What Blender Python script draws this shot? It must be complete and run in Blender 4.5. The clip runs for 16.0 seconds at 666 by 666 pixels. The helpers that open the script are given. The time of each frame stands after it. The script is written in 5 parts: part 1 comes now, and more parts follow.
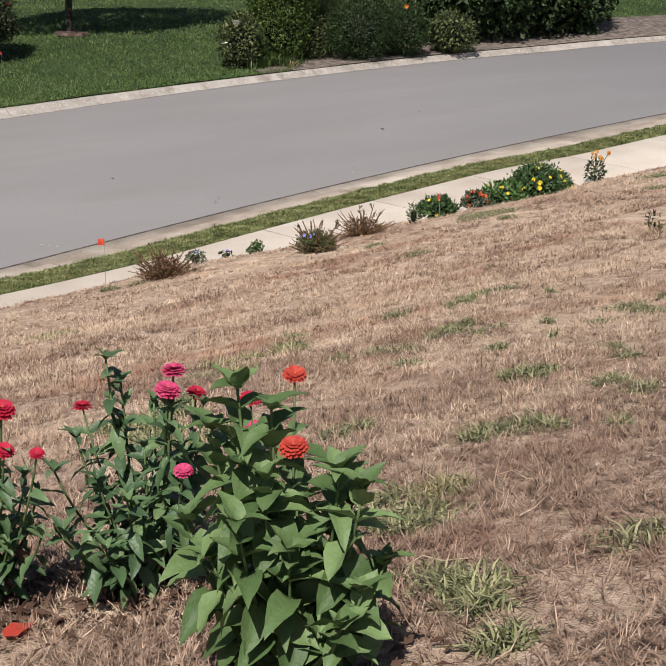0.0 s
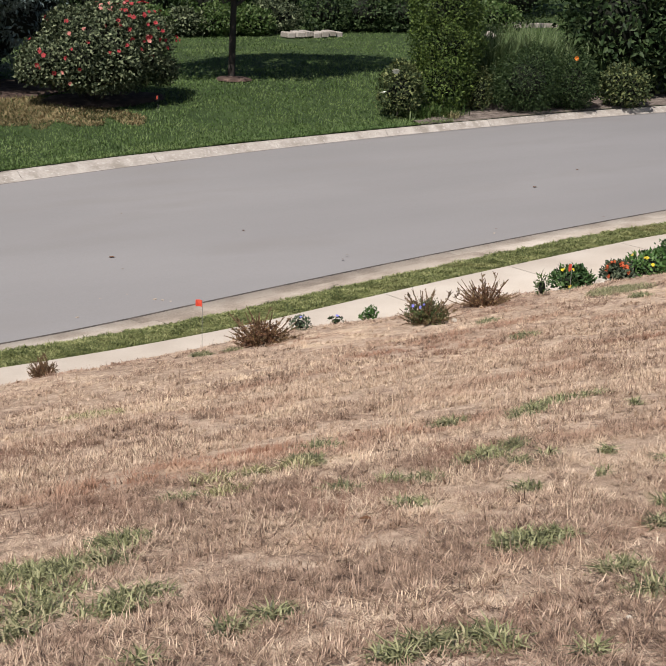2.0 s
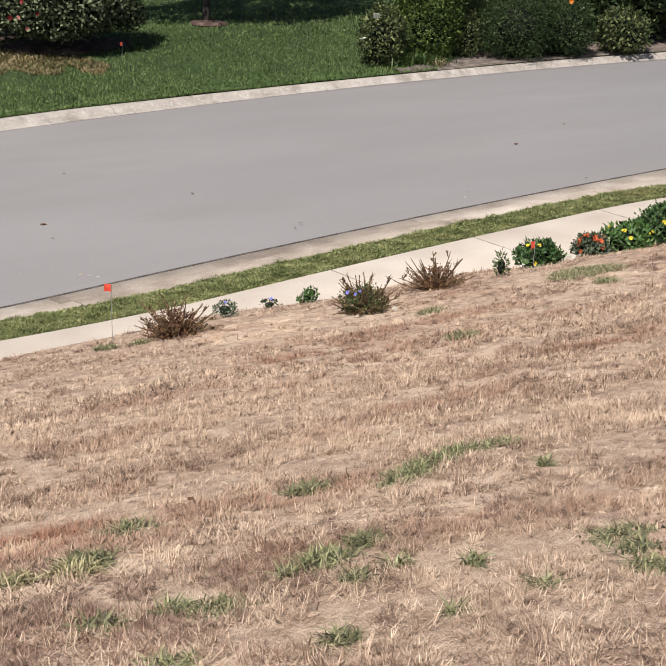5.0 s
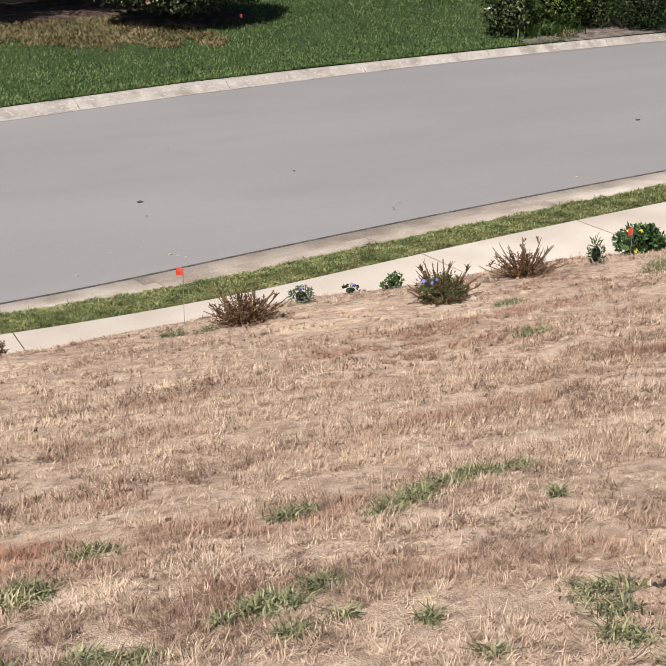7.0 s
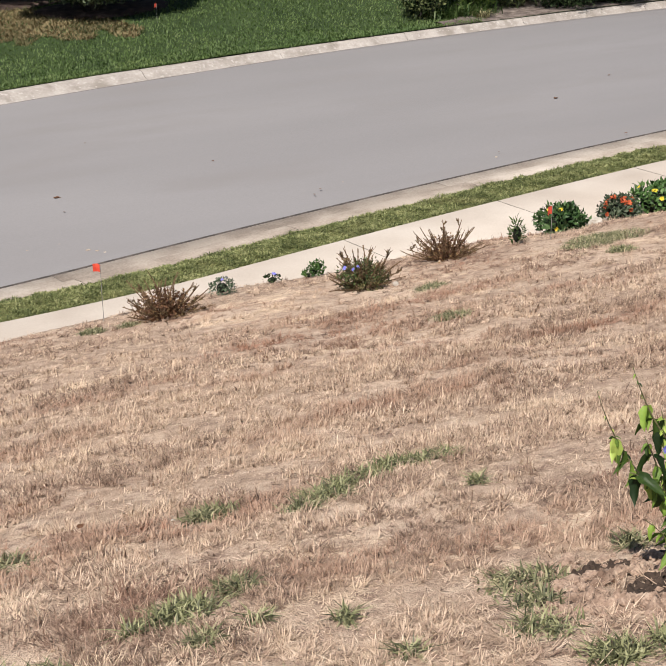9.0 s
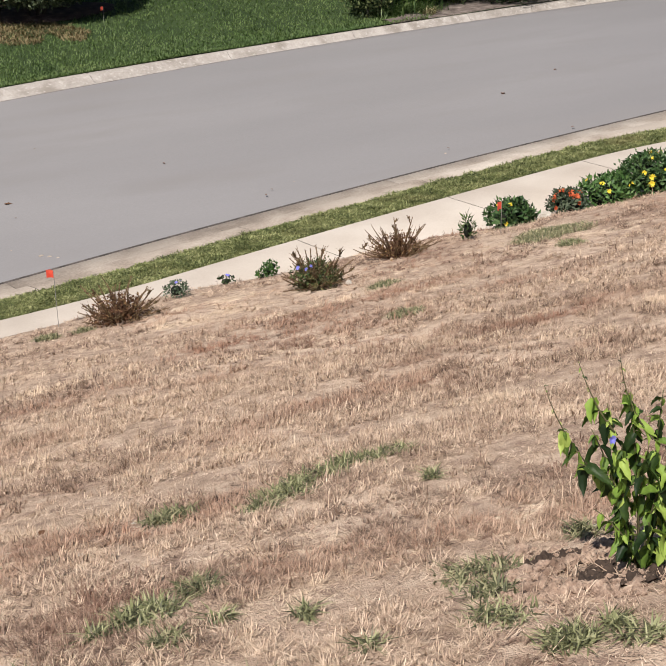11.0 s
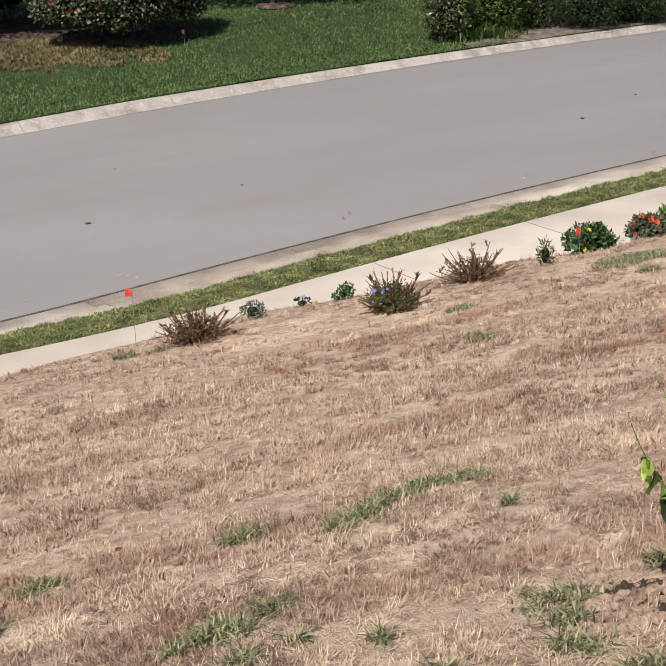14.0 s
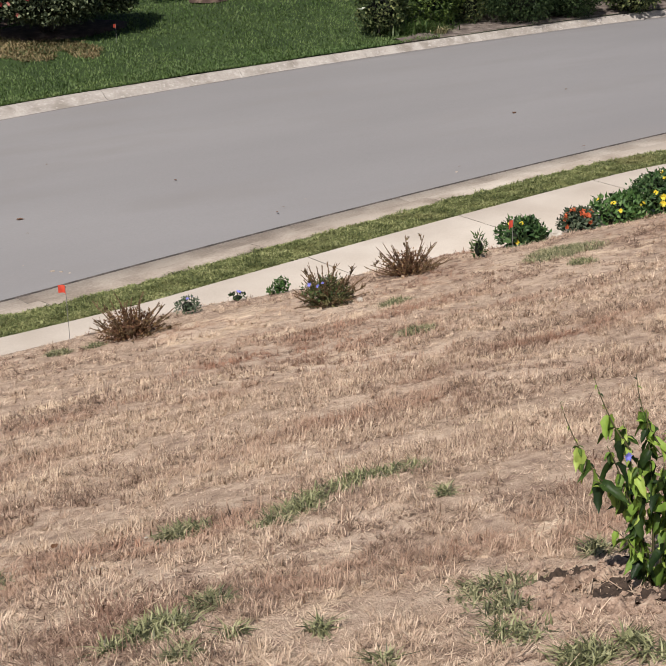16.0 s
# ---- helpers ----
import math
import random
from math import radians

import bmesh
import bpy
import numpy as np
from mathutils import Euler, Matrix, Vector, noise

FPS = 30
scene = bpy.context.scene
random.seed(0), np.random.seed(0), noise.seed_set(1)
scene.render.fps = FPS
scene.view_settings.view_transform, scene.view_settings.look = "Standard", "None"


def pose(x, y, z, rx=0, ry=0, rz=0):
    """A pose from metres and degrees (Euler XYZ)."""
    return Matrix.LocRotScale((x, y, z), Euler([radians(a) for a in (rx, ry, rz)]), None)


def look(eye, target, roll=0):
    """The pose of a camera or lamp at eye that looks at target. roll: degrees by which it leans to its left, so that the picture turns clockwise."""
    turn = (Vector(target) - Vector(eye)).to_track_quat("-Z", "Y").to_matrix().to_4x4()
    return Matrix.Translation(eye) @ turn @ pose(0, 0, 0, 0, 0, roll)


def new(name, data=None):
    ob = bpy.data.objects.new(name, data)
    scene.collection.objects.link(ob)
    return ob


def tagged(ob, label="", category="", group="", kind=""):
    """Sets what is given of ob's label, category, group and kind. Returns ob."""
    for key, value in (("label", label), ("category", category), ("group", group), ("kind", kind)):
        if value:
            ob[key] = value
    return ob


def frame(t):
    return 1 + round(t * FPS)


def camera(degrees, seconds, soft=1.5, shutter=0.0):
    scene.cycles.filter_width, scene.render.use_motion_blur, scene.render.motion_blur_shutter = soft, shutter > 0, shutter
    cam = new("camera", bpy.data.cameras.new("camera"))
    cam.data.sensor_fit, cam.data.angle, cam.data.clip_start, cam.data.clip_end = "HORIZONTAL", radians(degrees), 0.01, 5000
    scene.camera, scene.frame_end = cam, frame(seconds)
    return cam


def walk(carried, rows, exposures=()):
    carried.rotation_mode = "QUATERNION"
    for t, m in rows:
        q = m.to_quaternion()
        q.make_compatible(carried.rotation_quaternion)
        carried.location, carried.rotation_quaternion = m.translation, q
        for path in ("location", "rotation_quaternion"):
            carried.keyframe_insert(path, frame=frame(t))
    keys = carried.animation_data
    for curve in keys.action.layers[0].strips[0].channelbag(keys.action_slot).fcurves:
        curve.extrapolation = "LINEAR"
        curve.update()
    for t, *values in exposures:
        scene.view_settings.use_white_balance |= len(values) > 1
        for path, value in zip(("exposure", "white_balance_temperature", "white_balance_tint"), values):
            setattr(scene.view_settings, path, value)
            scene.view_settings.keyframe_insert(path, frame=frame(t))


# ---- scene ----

# ---------------------------------------------------------------- camera
cam = camera(27.8, 16.0, soft=1.2)
PATH = [
    (0, (-6.244, -10.941, 3.565), (-5.093, -9.428, 2.942), 1.4),
    (0.5, (-5.921, -10.873, 3.567), (-4.792, -9.335, 2.966), 3.1),
    (1, (-5.604, -10.755, 3.591), (-4.529, -9.167, 3.026), 2.8),
    (1.5, (-5.309, -10.691, 3.606), (-4.336, -9.039, 3.035), 1.9),
    (2, (-5.079, -10.515, 3.58), (-4.149, -8.839, 3.011), 1.8),
    (2.1, (-5.036, -10.471, 3.588), (-4.164, -8.764, 3.018), 1.2),
    (2.5, (-4.917, -10.331, 3.625), (-4.026, -8.631, 3.064), 0.6),
    (3, (-4.663, -10.157, 3.591), (-3.792, -8.444, 3.038), 0.3),
    (3.5, (-4.457, -10.022, 3.59), (-3.572, -8.325, 3.009), 0.9),
    (3.7, (-4.366, -9.898, 3.573), (-3.441, -8.224, 2.99), 1.5),
    (5.8, (-3.446, -9.543, 3.592), (-2.624, -7.857, 2.898), 1.1),
    (6, (-3.394, -9.553, 3.611), (-2.632, -7.838, 2.918), 0.8),
    (6.5, (-3.135, -9.45, 3.58), (-2.462, -7.699, 2.886), 1.4),
    (7, (-2.998, -9.387, 3.59), (-2.304, -7.647, 2.889), 0.6),
    (7.5, (-2.925, -9.277, 3.563), (-2.214, -7.546, 2.855), -0.3),
    (8, (-2.899, -9.308, 3.589), (-2.19, -7.577, 2.881), -0.5),
    (8.5, (-2.888, -9.32, 3.588), (-2.171, -7.594, 2.876), -0.7),
    (9, (-2.879, -9.316, 3.569), (-2.097, -7.622, 2.85), -0.6),
    (9.5, (-2.874, -9.308, 3.568), (-2.072, -7.626, 2.842), -0.8),
    (9.7, (-2.875, -9.325, 3.579), (-2.065, -7.647, 2.853), -0.9),
    (11.8, (-2.919, -9.385, 3.61), (-2.075, -7.721, 2.889), -1.5),
    (12, (-2.923, -9.378, 3.605), (-2.084, -7.71, 2.887), -1.6),
    (12.5, (-2.933, -9.388, 3.615), (-2.118, -7.704, 2.909), -1.8),
    (13, (-2.94, -9.38, 3.614), (-2.167, -7.67, 2.921), -1.9),
    (13.5, (-2.935, -9.375, 3.609), (-2.191, -7.65, 2.921), -1.7),
    (14, (-2.917, -9.366, 3.603), (-2.168, -7.644, 2.914), -1.6),
    (14.5, (-2.923, -9.371, 3.608), (-2.175, -7.65, 2.918), -1.5),
    (15, (-2.909, -9.368, 3.601), (-2.13, -7.662, 2.908), -1.2),
    (15.5, (-2.907, -9.387, 3.602), (-2.075, -7.707, 2.905), -1.2),
    (16, (-2.923, -9.38, 3.603), (-2.089, -7.702, 2.905), -1.1),
]
walk(cam, [(t, look(eye, target, roll)) for t, eye, target, roll in PATH],
     exposures=[(0.0, 0.26), (1.5, 0.30), (3.0, 0.40), (7.0, 0.44), (9.5, 0.43), (12.0, 0.34), (13.5, 0.33), (16.0, 0.23)])

# ---------------------------------------------------------------- light
SUN_EL, SUN_AZ = radians(54), (-0.77, -0.64)
sun = new("sun", bpy.data.lights.new("sun", "SUN"))
sun.data.energy, sun.data.angle, sun.data.color = 4.75, radians(0.53), (1.0, 0.955, 0.89)
sun.matrix_world = look((SUN_AZ[0] * math.cos(SUN_EL) * 60, SUN_AZ[1] * math.cos(SUN_EL) * 60, math.sin(SUN_EL) * 60), (0, 0, 0))
world = bpy.data.worlds.new("sky")
scene.world = world
world.use_nodes = True
wn = world.node_tree
sky = wn.nodes.new("ShaderNodeTexSky")
sky.sky_type, sky.sun_disc = "NISHITA", False
sky.sun_elevation, sky.sun_rotation = SUN_EL, math.atan2(SUN_AZ[0], SUN_AZ[1])
wn.links.new(sky.outputs[0], wn.nodes["Background"].inputs[0])
wn.nodes["Background"].inputs[1].default_value = 0.052


# ---------------------------------------------------------------- materials
def mat(name, stops, scale=30.0, fine=0.0, rough=0.8, bump=0.0, bump_scale=200.0, island=0.0, per_object=0.0,
        trans=0.0, spec=0.3, detail=6.0, stretch=None, patch=None):
    """A ramp of colours over noise, varied by island or object; patch: (scale, colour, low, high) lays a second colour in patches."""
    m = bpy.data.materials.new(name)
    m.use_nodes = True
    nt = m.node_tree
    bsdf = nt.nodes["Principled BSDF"]
    bsdf.inputs["Roughness"].default_value = rough
    bsdf.inputs["Specular IOR Level"].default_value = spec
    co = nt.nodes.new("ShaderNodeTexCoord")
    vec = co.outputs["Object"]
    if stretch:
        mp = nt.nodes.new("ShaderNodeMapping")
        mp.inputs["Scale"].default_value = stretch
        nt.links.new(vec, mp.inputs[0])
        vec = mp.outputs[0]
    n1 = nt.nodes.new("ShaderNodeTexNoise")
    n1.inputs["Scale"].default_value, n1.inputs["Detail"].default_value = scale, detail
    nt.links.new(vec, n1.inputs["Vector"])
    fac = n1.outputs["Fac"]

    def math_node(op, a, b, clamp=False):
        k = nt.nodes.new("ShaderNodeMath")
        k.operation, k.use_clamp = op, clamp
        for i, v in enumerate((a, b)):
            if isinstance(v, (int, float)):
                k.inputs[i].default_value = v
            else:
                nt.links.new(v, k.inputs[i])
        return k.outputs[0]

    fac = math_node("ADD", math_node("MULTIPLY", math_node("SUBTRACT", fac, 0.5), 2.0), 0.5)
    if fine:
        n2 = nt.nodes.new("ShaderNodeTexNoise")
        n2.inputs["Scale"].default_value, n2.inputs["Detail"].default_value = fine, 3.0
        nt.links.new(vec, n2.inputs["Vector"])
        fac = math_node("ADD", math_node("MULTIPLY", fac, 0.5), math_node("MULTIPLY", n2.outputs["Fac"], 0.5))
    if island:
        g = nt.nodes.new("ShaderNodeNewGeometry")
        fac = math_node("ADD", math_node("MULTIPLY", fac, 1 - island), math_node("MULTIPLY", g.outputs["Random Per Island"], island))
    if per_object:
        oi = nt.nodes.new("ShaderNodeObjectInfo")
        fac = math_node("ADD", math_node("MULTIPLY", fac, 1 - per_object), math_node("MULTIPLY", oi.outputs["Random"], per_object))
    ramp = nt.nodes.new("ShaderNodeValToRGB")
    els = ramp.color_ramp.elements
    while len(els) < len(stops):
        els.new(0.5)
    for e, (p, c) in zip(els, stops):
        e.position, e.color = p, (*c, 1)
    nt.links.new(fac, ramp.inputs[0])
    col = ramp.outputs[0]
    if patch:
        for ps, pc, lo, hi in patch:
            n3 = nt.nodes.new("ShaderNodeTexNoise")
            n3.inputs["Scale"].default_value, n3.inputs["Detail"].default_value = ps, 4.0
            nt.links.new(vec, n3.inputs["Vector"])
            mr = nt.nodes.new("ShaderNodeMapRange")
            mr.inputs["From Min"].default_value, mr.inputs["From Max"].default_value = lo, hi
            nt.links.new(n3.outputs["Fac"], mr.inputs["Value"])
            mx = nt.nodes.new("ShaderNodeMix")
            mx.data_type = "RGBA"
            mx.inputs["B"].default_value = (*pc, 1)
            nt.links.new(mr.outputs[0], mx.inputs["Factor"])
            nt.links.new(col, mx.inputs["A"])
            col = mx.outputs["Result"]
    nt.links.new(col, bsdf.inputs["Base Color"])
    if bump:
        n4 = nt.nodes.new("ShaderNodeTexNoise")
        n4.inputs["Scale"].default_value, n4.inputs["Detail"].default_value = bump_scale, 4.0
        nt.links.new(vec, n4.inputs["Vector"])
        bp = nt.nodes.new("ShaderNodeBump")
        bp.inputs["Strength"].default_value, bp.inputs["Distance"].default_value = bump, 0.01
        nt.links.new(n4.outputs["Fac"], bp.inputs["Height"])
        nt.links.new(bp.outputs[0], bsdf.inputs["Normal"])
    if trans:
        tr = nt.nodes.new("ShaderNodeBsdfTranslucent")
        nt.links.new(col, tr.inputs[0])
        ms = nt.nodes.new("ShaderNodeMixShader")
        ms.inputs[0].default_value = trans
        nt.links.new(bsdf.outputs[0], ms.inputs[1])
        nt.links.new(tr.outputs[0], ms.inputs[2])
        nt.links.new(ms.outputs[0], nt.nodes["Material Output"].inputs[0])
    return m


M = {}
M["asphalt"] = mat("asphalt", [(0.25, (0.205, 0.193, 0.193)), (0.55, (0.237, 0.223, 0.223)), (0.8, (0.268, 0.253, 0.253))],
                   scale=0.35, fine=90, rough=0.85, bump=0.25, bump_scale=160, stretch=(0.35, 1, 1), patch=[(1.1, (0.218, 0.202, 0.199), 0.52, 0.75)])
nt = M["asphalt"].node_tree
# Base colour goes darker and bluer along x, between 7 and 19 m.
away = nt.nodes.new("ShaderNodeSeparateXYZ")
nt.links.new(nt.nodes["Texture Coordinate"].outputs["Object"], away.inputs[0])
along_x = nt.nodes.new("ShaderNodeMapRange")
along_x.inputs["From Min"].default_value, along_x.inputs["From Max"].default_value, along_x.inputs["To Max"].default_value = 7.0, 19.0, 0.7
nt.links.new(away.outputs["X"], along_x.inputs["Value"])
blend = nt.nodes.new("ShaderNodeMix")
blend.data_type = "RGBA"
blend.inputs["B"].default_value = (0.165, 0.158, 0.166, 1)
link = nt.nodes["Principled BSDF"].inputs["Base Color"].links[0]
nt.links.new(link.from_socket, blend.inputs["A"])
nt.links.new(along_x.outputs[0], blend.inputs["Factor"])
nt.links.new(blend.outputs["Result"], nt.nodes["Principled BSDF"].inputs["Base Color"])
M["concrete"] = mat("concrete", [(0.2, (0.44, 0.368, 0.308)), (0.6, (0.55, 0.476, 0.408)), (0.85, (0.62, 0.548, 0.478))],
                    scale=1.6, fine=60, rough=0.9, bump=0.2, bump_scale=120, per_object=0.15)
M["curb"] = mat("curb_concrete", [(0.28, (0.24, 0.192, 0.155)), (0.5, (0.39, 0.325, 0.270)), (0.72, (0.53, 0.46, 0.395))],
                scale=2.2, fine=45, rough=0.9, bump=0.3, bump_scale=90, per_object=0.2, patch=[(1.1, (0.36, 0.305, 0.255), 0.55, 0.75)])
M["far_curb"] = mat("weathered_curb", [(0.2, (0.215, 0.187, 0.165)), (0.5, (0.33, 0.292, 0.262)), (0.8, (0.45, 0.405, 0.37))],
                    scale=3.0, fine=26, rough=0.9, bump=0.3, bump_scale=60, per_object=0.2, patch=[(2.6, (0.24, 0.208, 0.18), 0.52, 0.66), (16.0, (0.46, 0.42, 0.385), 0.56, 0.72)])
M["joint"] = mat("joint_tar", [(0.3, (0.05, 0.042, 0.038)), (0.8, (0.11, 0.09, 0.08))], scale=9, rough=0.9)
M["far_joint"] = mat("worn_joint", [(0.3, (0.15, 0.13, 0.12)), (0.8, (0.27, 0.245, 0.23))], scale=3, fine=20, rough=0.9)
M["soil"] = mat("dry_soil", [(0.25, (0.255, 0.172, 0.126)), (0.5, (0.44, 0.320, 0.238)), (0.75, (0.62, 0.475, 0.362))],
                scale=9.0, fine=130, rough=0.95, bump=1.0, bump_scale=150, patch=[(0.9, (0.64, 0.490, 0.375), 0.53, 0.72), (14.0, (0.27, 0.182, 0.137), 0.54, 0.68)])
M["dark_soil"] = mat("dug_soil", [(0.2, (0.026, 0.017, 0.013)), (0.8, (0.080, 0.054, 0.040))], scale=14, fine=80, rough=0.95, bump=0.8, bump_scale=60)
M["pale_soil"] = mat("pale_clay", [(0.2, (0.17, 0.108, 0.078)), (0.5, (0.33, 0.230, 0.172)), (0.8, (0.55, 0.42, 0.325))], scale=34, fine=150, rough=0.95, bump=1.0, bump_scale=90, patch=[(12.0, (0.17, 0.108, 0.078), 0.50, 0.66), (40.0, (0.12, 0.078, 0.058), 0.60, 0.74)])
M["straw"] = mat("dry_grass", [(0.14, (0.118, 0.074, 0.054)), (0.40, (0.395, 0.282, 0.205)), (0.65, (0.58, 0.436, 0.326)), (0.90, (0.80, 0.638, 0.496))],
                 scale=26, island=0.24, detail=2, rough=0.7, trans=0.1, stretch=(0.6, 1.6, 1), patch=[(1.0, (0.30, 0.158, 0.104), 0.52, 0.74), (2.4, (0.72, 0.56, 0.41), 0.54, 0.76), (6.0, (0.20, 0.125, 0.090), 0.58, 0.78)])
M["straw_brown"] = mat("trampled_grass", [(0.14, (0.058, 0.035, 0.027)), (0.40, (0.198, 0.128, 0.092)), (0.70, (0.39, 0.272, 0.202)), (0.92, (0.63, 0.475, 0.370))],
                       scale=26, island=0.24, detail=2, rough=0.75, trans=0.1, patch=[(1.1, (0.21, 0.112, 0.078), 0.54, 0.8)])
M["tuft"] = mat("green_grass", [(0.10, (0.058, 0.058, 0.030)), (0.5, (0.196, 0.202, 0.094)), (0.9, (0.45, 0.43, 0.245))],
                scale=6, island=0.75, rough=0.5, trans=0.2)
M["tuft_olive"] = mat("fading_grass", [(0.10, (0.055, 0.058, 0.028)), (0.5, (0.185, 0.185, 0.092)), (0.9, (0.46, 0.41, 0.25))],
                      scale=6, island=0.75, rough=0.6, trans=0.2)
M["tuft_pale"] = mat("yellowed_grass", [(0.10, (0.085, 0.075, 0.034)), (0.5, (0.29, 0.26, 0.125)), (0.9, (0.60, 0.53, 0.33))],
                     scale=6, island=0.75, rough=0.6, trans=0.2)
M["strip"] = mat("verge_grass", [(0.12, (0.042, 0.056, 0.018)), (0.5, (0.185, 0.208, 0.076)), (0.9, (0.50, 0.49, 0.24))],
                 scale=4.5, island=0.55, rough=0.6, trans=0.3, patch=[(1.2, (0.25, 0.22, 0.10), 0.60, 0.82)])
M["yard"] = mat("yard_grass", [(0.05, (0.050, 0.090, 0.023)), (0.5, (0.122, 0.182, 0.056)), (0.95, (0.25, 0.305, 0.120))],
                scale=1.6, island=0.4, rough=0.55, trans=0.35, patch=[(0.4, (0.085, 0.150, 0.046), 0.52, 0.72), (3.0, (0.075, 0.120, 0.036), 0.58, 0.75)])
M["yard_straw"] = mat("dried_yard_grass", [(0.1, (0.070, 0.062, 0.026)), (0.5, (0.185, 0.145, 0.070)), (0.9, (0.37, 0.285, 0.16))], scale=1.6, island=0.4, rough=0.7, trans=0.2)
M["yard_soil"] = mat("yard_ground", [(0.2, (0.016, 0.030, 0.008)), (0.8, (0.040, 0.064, 0.018))], scale=1.2, fine=24, rough=0.95)
M["verge_soil"] = mat("verge_ground", [(0.2, (0.070, 0.080, 0.026)), (0.8, (0.17, 0.165, 0.065))], scale=3, fine=40, rough=0.95)
M["mulch"] = mat("mulch", [(0.25, (0.022, 0.014, 0.011)), (0.55, (0.075, 0.048, 0.039)), (0.8, (0.19, 0.135, 0.11))], scale=6, fine=50, rough=0.95, bump=0.8, bump_scale=40)
M["pale_mulch"] = mat("weathered_mulch", [(0.25, (0.050, 0.038, 0.033)), (0.55, (0.150, 0.120, 0.104)), (0.8, (0.28, 0.235, 0.205))], scale=7, fine=50, rough=0.95, bump=0.8, bump_scale=40)
M["bark"] = mat("bark", [(0.2, (0.016, 0.013, 0.012)), (0.8, (0.055, 0.046, 0.040))], scale=14, fine=60, rough=0.9, bump=0.7, bump_scale=40, stretch=(1, 1, 0.3))
M["twig"] = mat("dry_twig", [(0.1, (0.065, 0.036, 0.021)), (0.9, (0.20, 0.125, 0.070))], scale=12, island=0.6, rough=0.85)
M["dead_leaf"] = mat("dead_leaf", [(0.1, (0.055, 0.024, 0.014)), (0.6, (0.150, 0.072, 0.037)), (0.95, (0.26, 0.165, 0.072))], scale=8, island=0.8, rough=0.8, trans=0.15)
M["stem"] = mat("green_stem", [(0.2, (0.05, 0.09, 0.03)), (0.8, (0.13, 0.17, 0.07))], scale=20, rough=0.6)
M["salvia_stem"] = mat("salvia_stem", [(0.2, (0.045, 0.038, 0.020)), (0.8, (0.13, 0.115, 0.055))], scale=20, rough=0.7)
M["leaf"] = mat("zinnia_leaf", [(0.1, (0.052, 0.094, 0.031)), (0.5, (0.112, 0.176, 0.066)), (0.9, (0.215, 0.300, 0.128))],
                scale=14, fine=90, rough=0.52, trans=0.18, per_object=0.55, spec=0.28, bump=0.25, bump_scale=120)
M["leaf_deep"] = mat("deep_zinnia_leaf", [(0.1, (0.036, 0.072, 0.032)), (0.5, (0.084, 0.145, 0.062)), (0.9, (0.165, 0.240, 0.108))],
                     scale=14, fine=90, rough=0.45, trans=0.15, per_object=0.6, spec=0.45, bump=0.25, bump_scale=120)
M["leaf_old"] = mat("withered_zinnia_leaf", [(0.1, (0.035, 0.018, 0.014)), (0.9, (0.12, 0.065, 0.04))], scale=20, per_object=0.5, rough=0.8)
M["leaf_olive"] = mat("olive_leaf", [(0.1, (0.030, 0.028, 0.012)), (0.5, (0.085, 0.080, 0.032)), (0.9, (0.20, 0.175, 0.075))], scale=8, island=0.8, rough=0.7, trans=0.15)
M["leaf_dark"] = mat("dark_leaf", [(0.05, (0.009, 0.020, 0.007)), (0.5, (0.024, 0.045, 0.014)), (0.95, (0.075, 0.105, 0.040))], scale=3, island=0.75, rough=0.6, trans=0.15, spec=0.2)
M["leaf_rose"] = mat("rose_leaf", [(0.05, (0.014, 0.021, 0.009)), (0.5, (0.055, 0.072, 0.036)), (0.95, (0.23, 0.255, 0.145))], scale=3, island=0.8, rough=0.6, trans=0.12, spec=0.2)
M["leaf_box"] = mat("boxwood_leaf", [(0.05, (0.016, 0.026, 0.009)), (0.5, (0.050, 0.070, 0.026)), (0.95, (0.21, 0.225, 0.09))], scale=3, island=0.8, rough=0.6, trans=0.15, spec=0.2)
M["leaf_arb"] = mat("arborvitae_spray", [(0.05, (0.010, 0.022, 0.004)), (0.5, (0.046, 0.080, 0.013)), (0.95, (0.15, 0.205, 0.045))], scale=3, island=0.75, rough=0.6, trans=0.15)
M["leaf_blue"] = mat("blue_grey_needle", [(0.05, (0.040, 0.056, 0.052)), (0.5, (0.125, 0.165, 0.155)), (0.95, (0.34, 0.41, 0.39))], scale=3, island=0.75, rough=0.6)
M["leaf_mid"] = mat("garden_leaf", [(0.05, (0.030, 0.065, 0.014)), (0.5, (0.058, 0.098, 0.026)), (0.95, (0.135, 0.18, 0.06))], scale=4, island=0.75, rough=0.5, trans=0.25)
M["leaf_grass"] = mat("ornamental_blade", [(0.05, (0.045, 0.070, 0.024)), (0.5, (0.110, 0.160, 0.060)), (0.95, (0.25, 0.30, 0.15))], scale=4, island=0.75, rough=0.6, trans=0.2)
M["leaf_bright"] = mat("bright_leaf", [(0.05, (0.020, 0.055, 0.010)), (0.5, (0.048, 0.110, 0.020)), (0.95, (0.11, 0.20, 0.045))], scale=4, island=0.75, rough=0.5, trans=0.25)
M["leaf_sage"] = mat("sage_leaf", [(0.05, (0.022, 0.036, 0.020)), (0.5, (0.072, 0.105, 0.058)), (0.95, (0.18, 0.225, 0.145))], scale=4, island=0.8, rough=0.6, trans=0.12)
M["leaf_mound"] = mat("mound_leaf", [(0.05, (0.016, 0.040, 0.012)), (0.5, (0.045, 0.092, 0.028)), (0.95, (0.12, 0.19, 0.07))], scale=4, island=0.8, rough=0.5, trans=0.15)
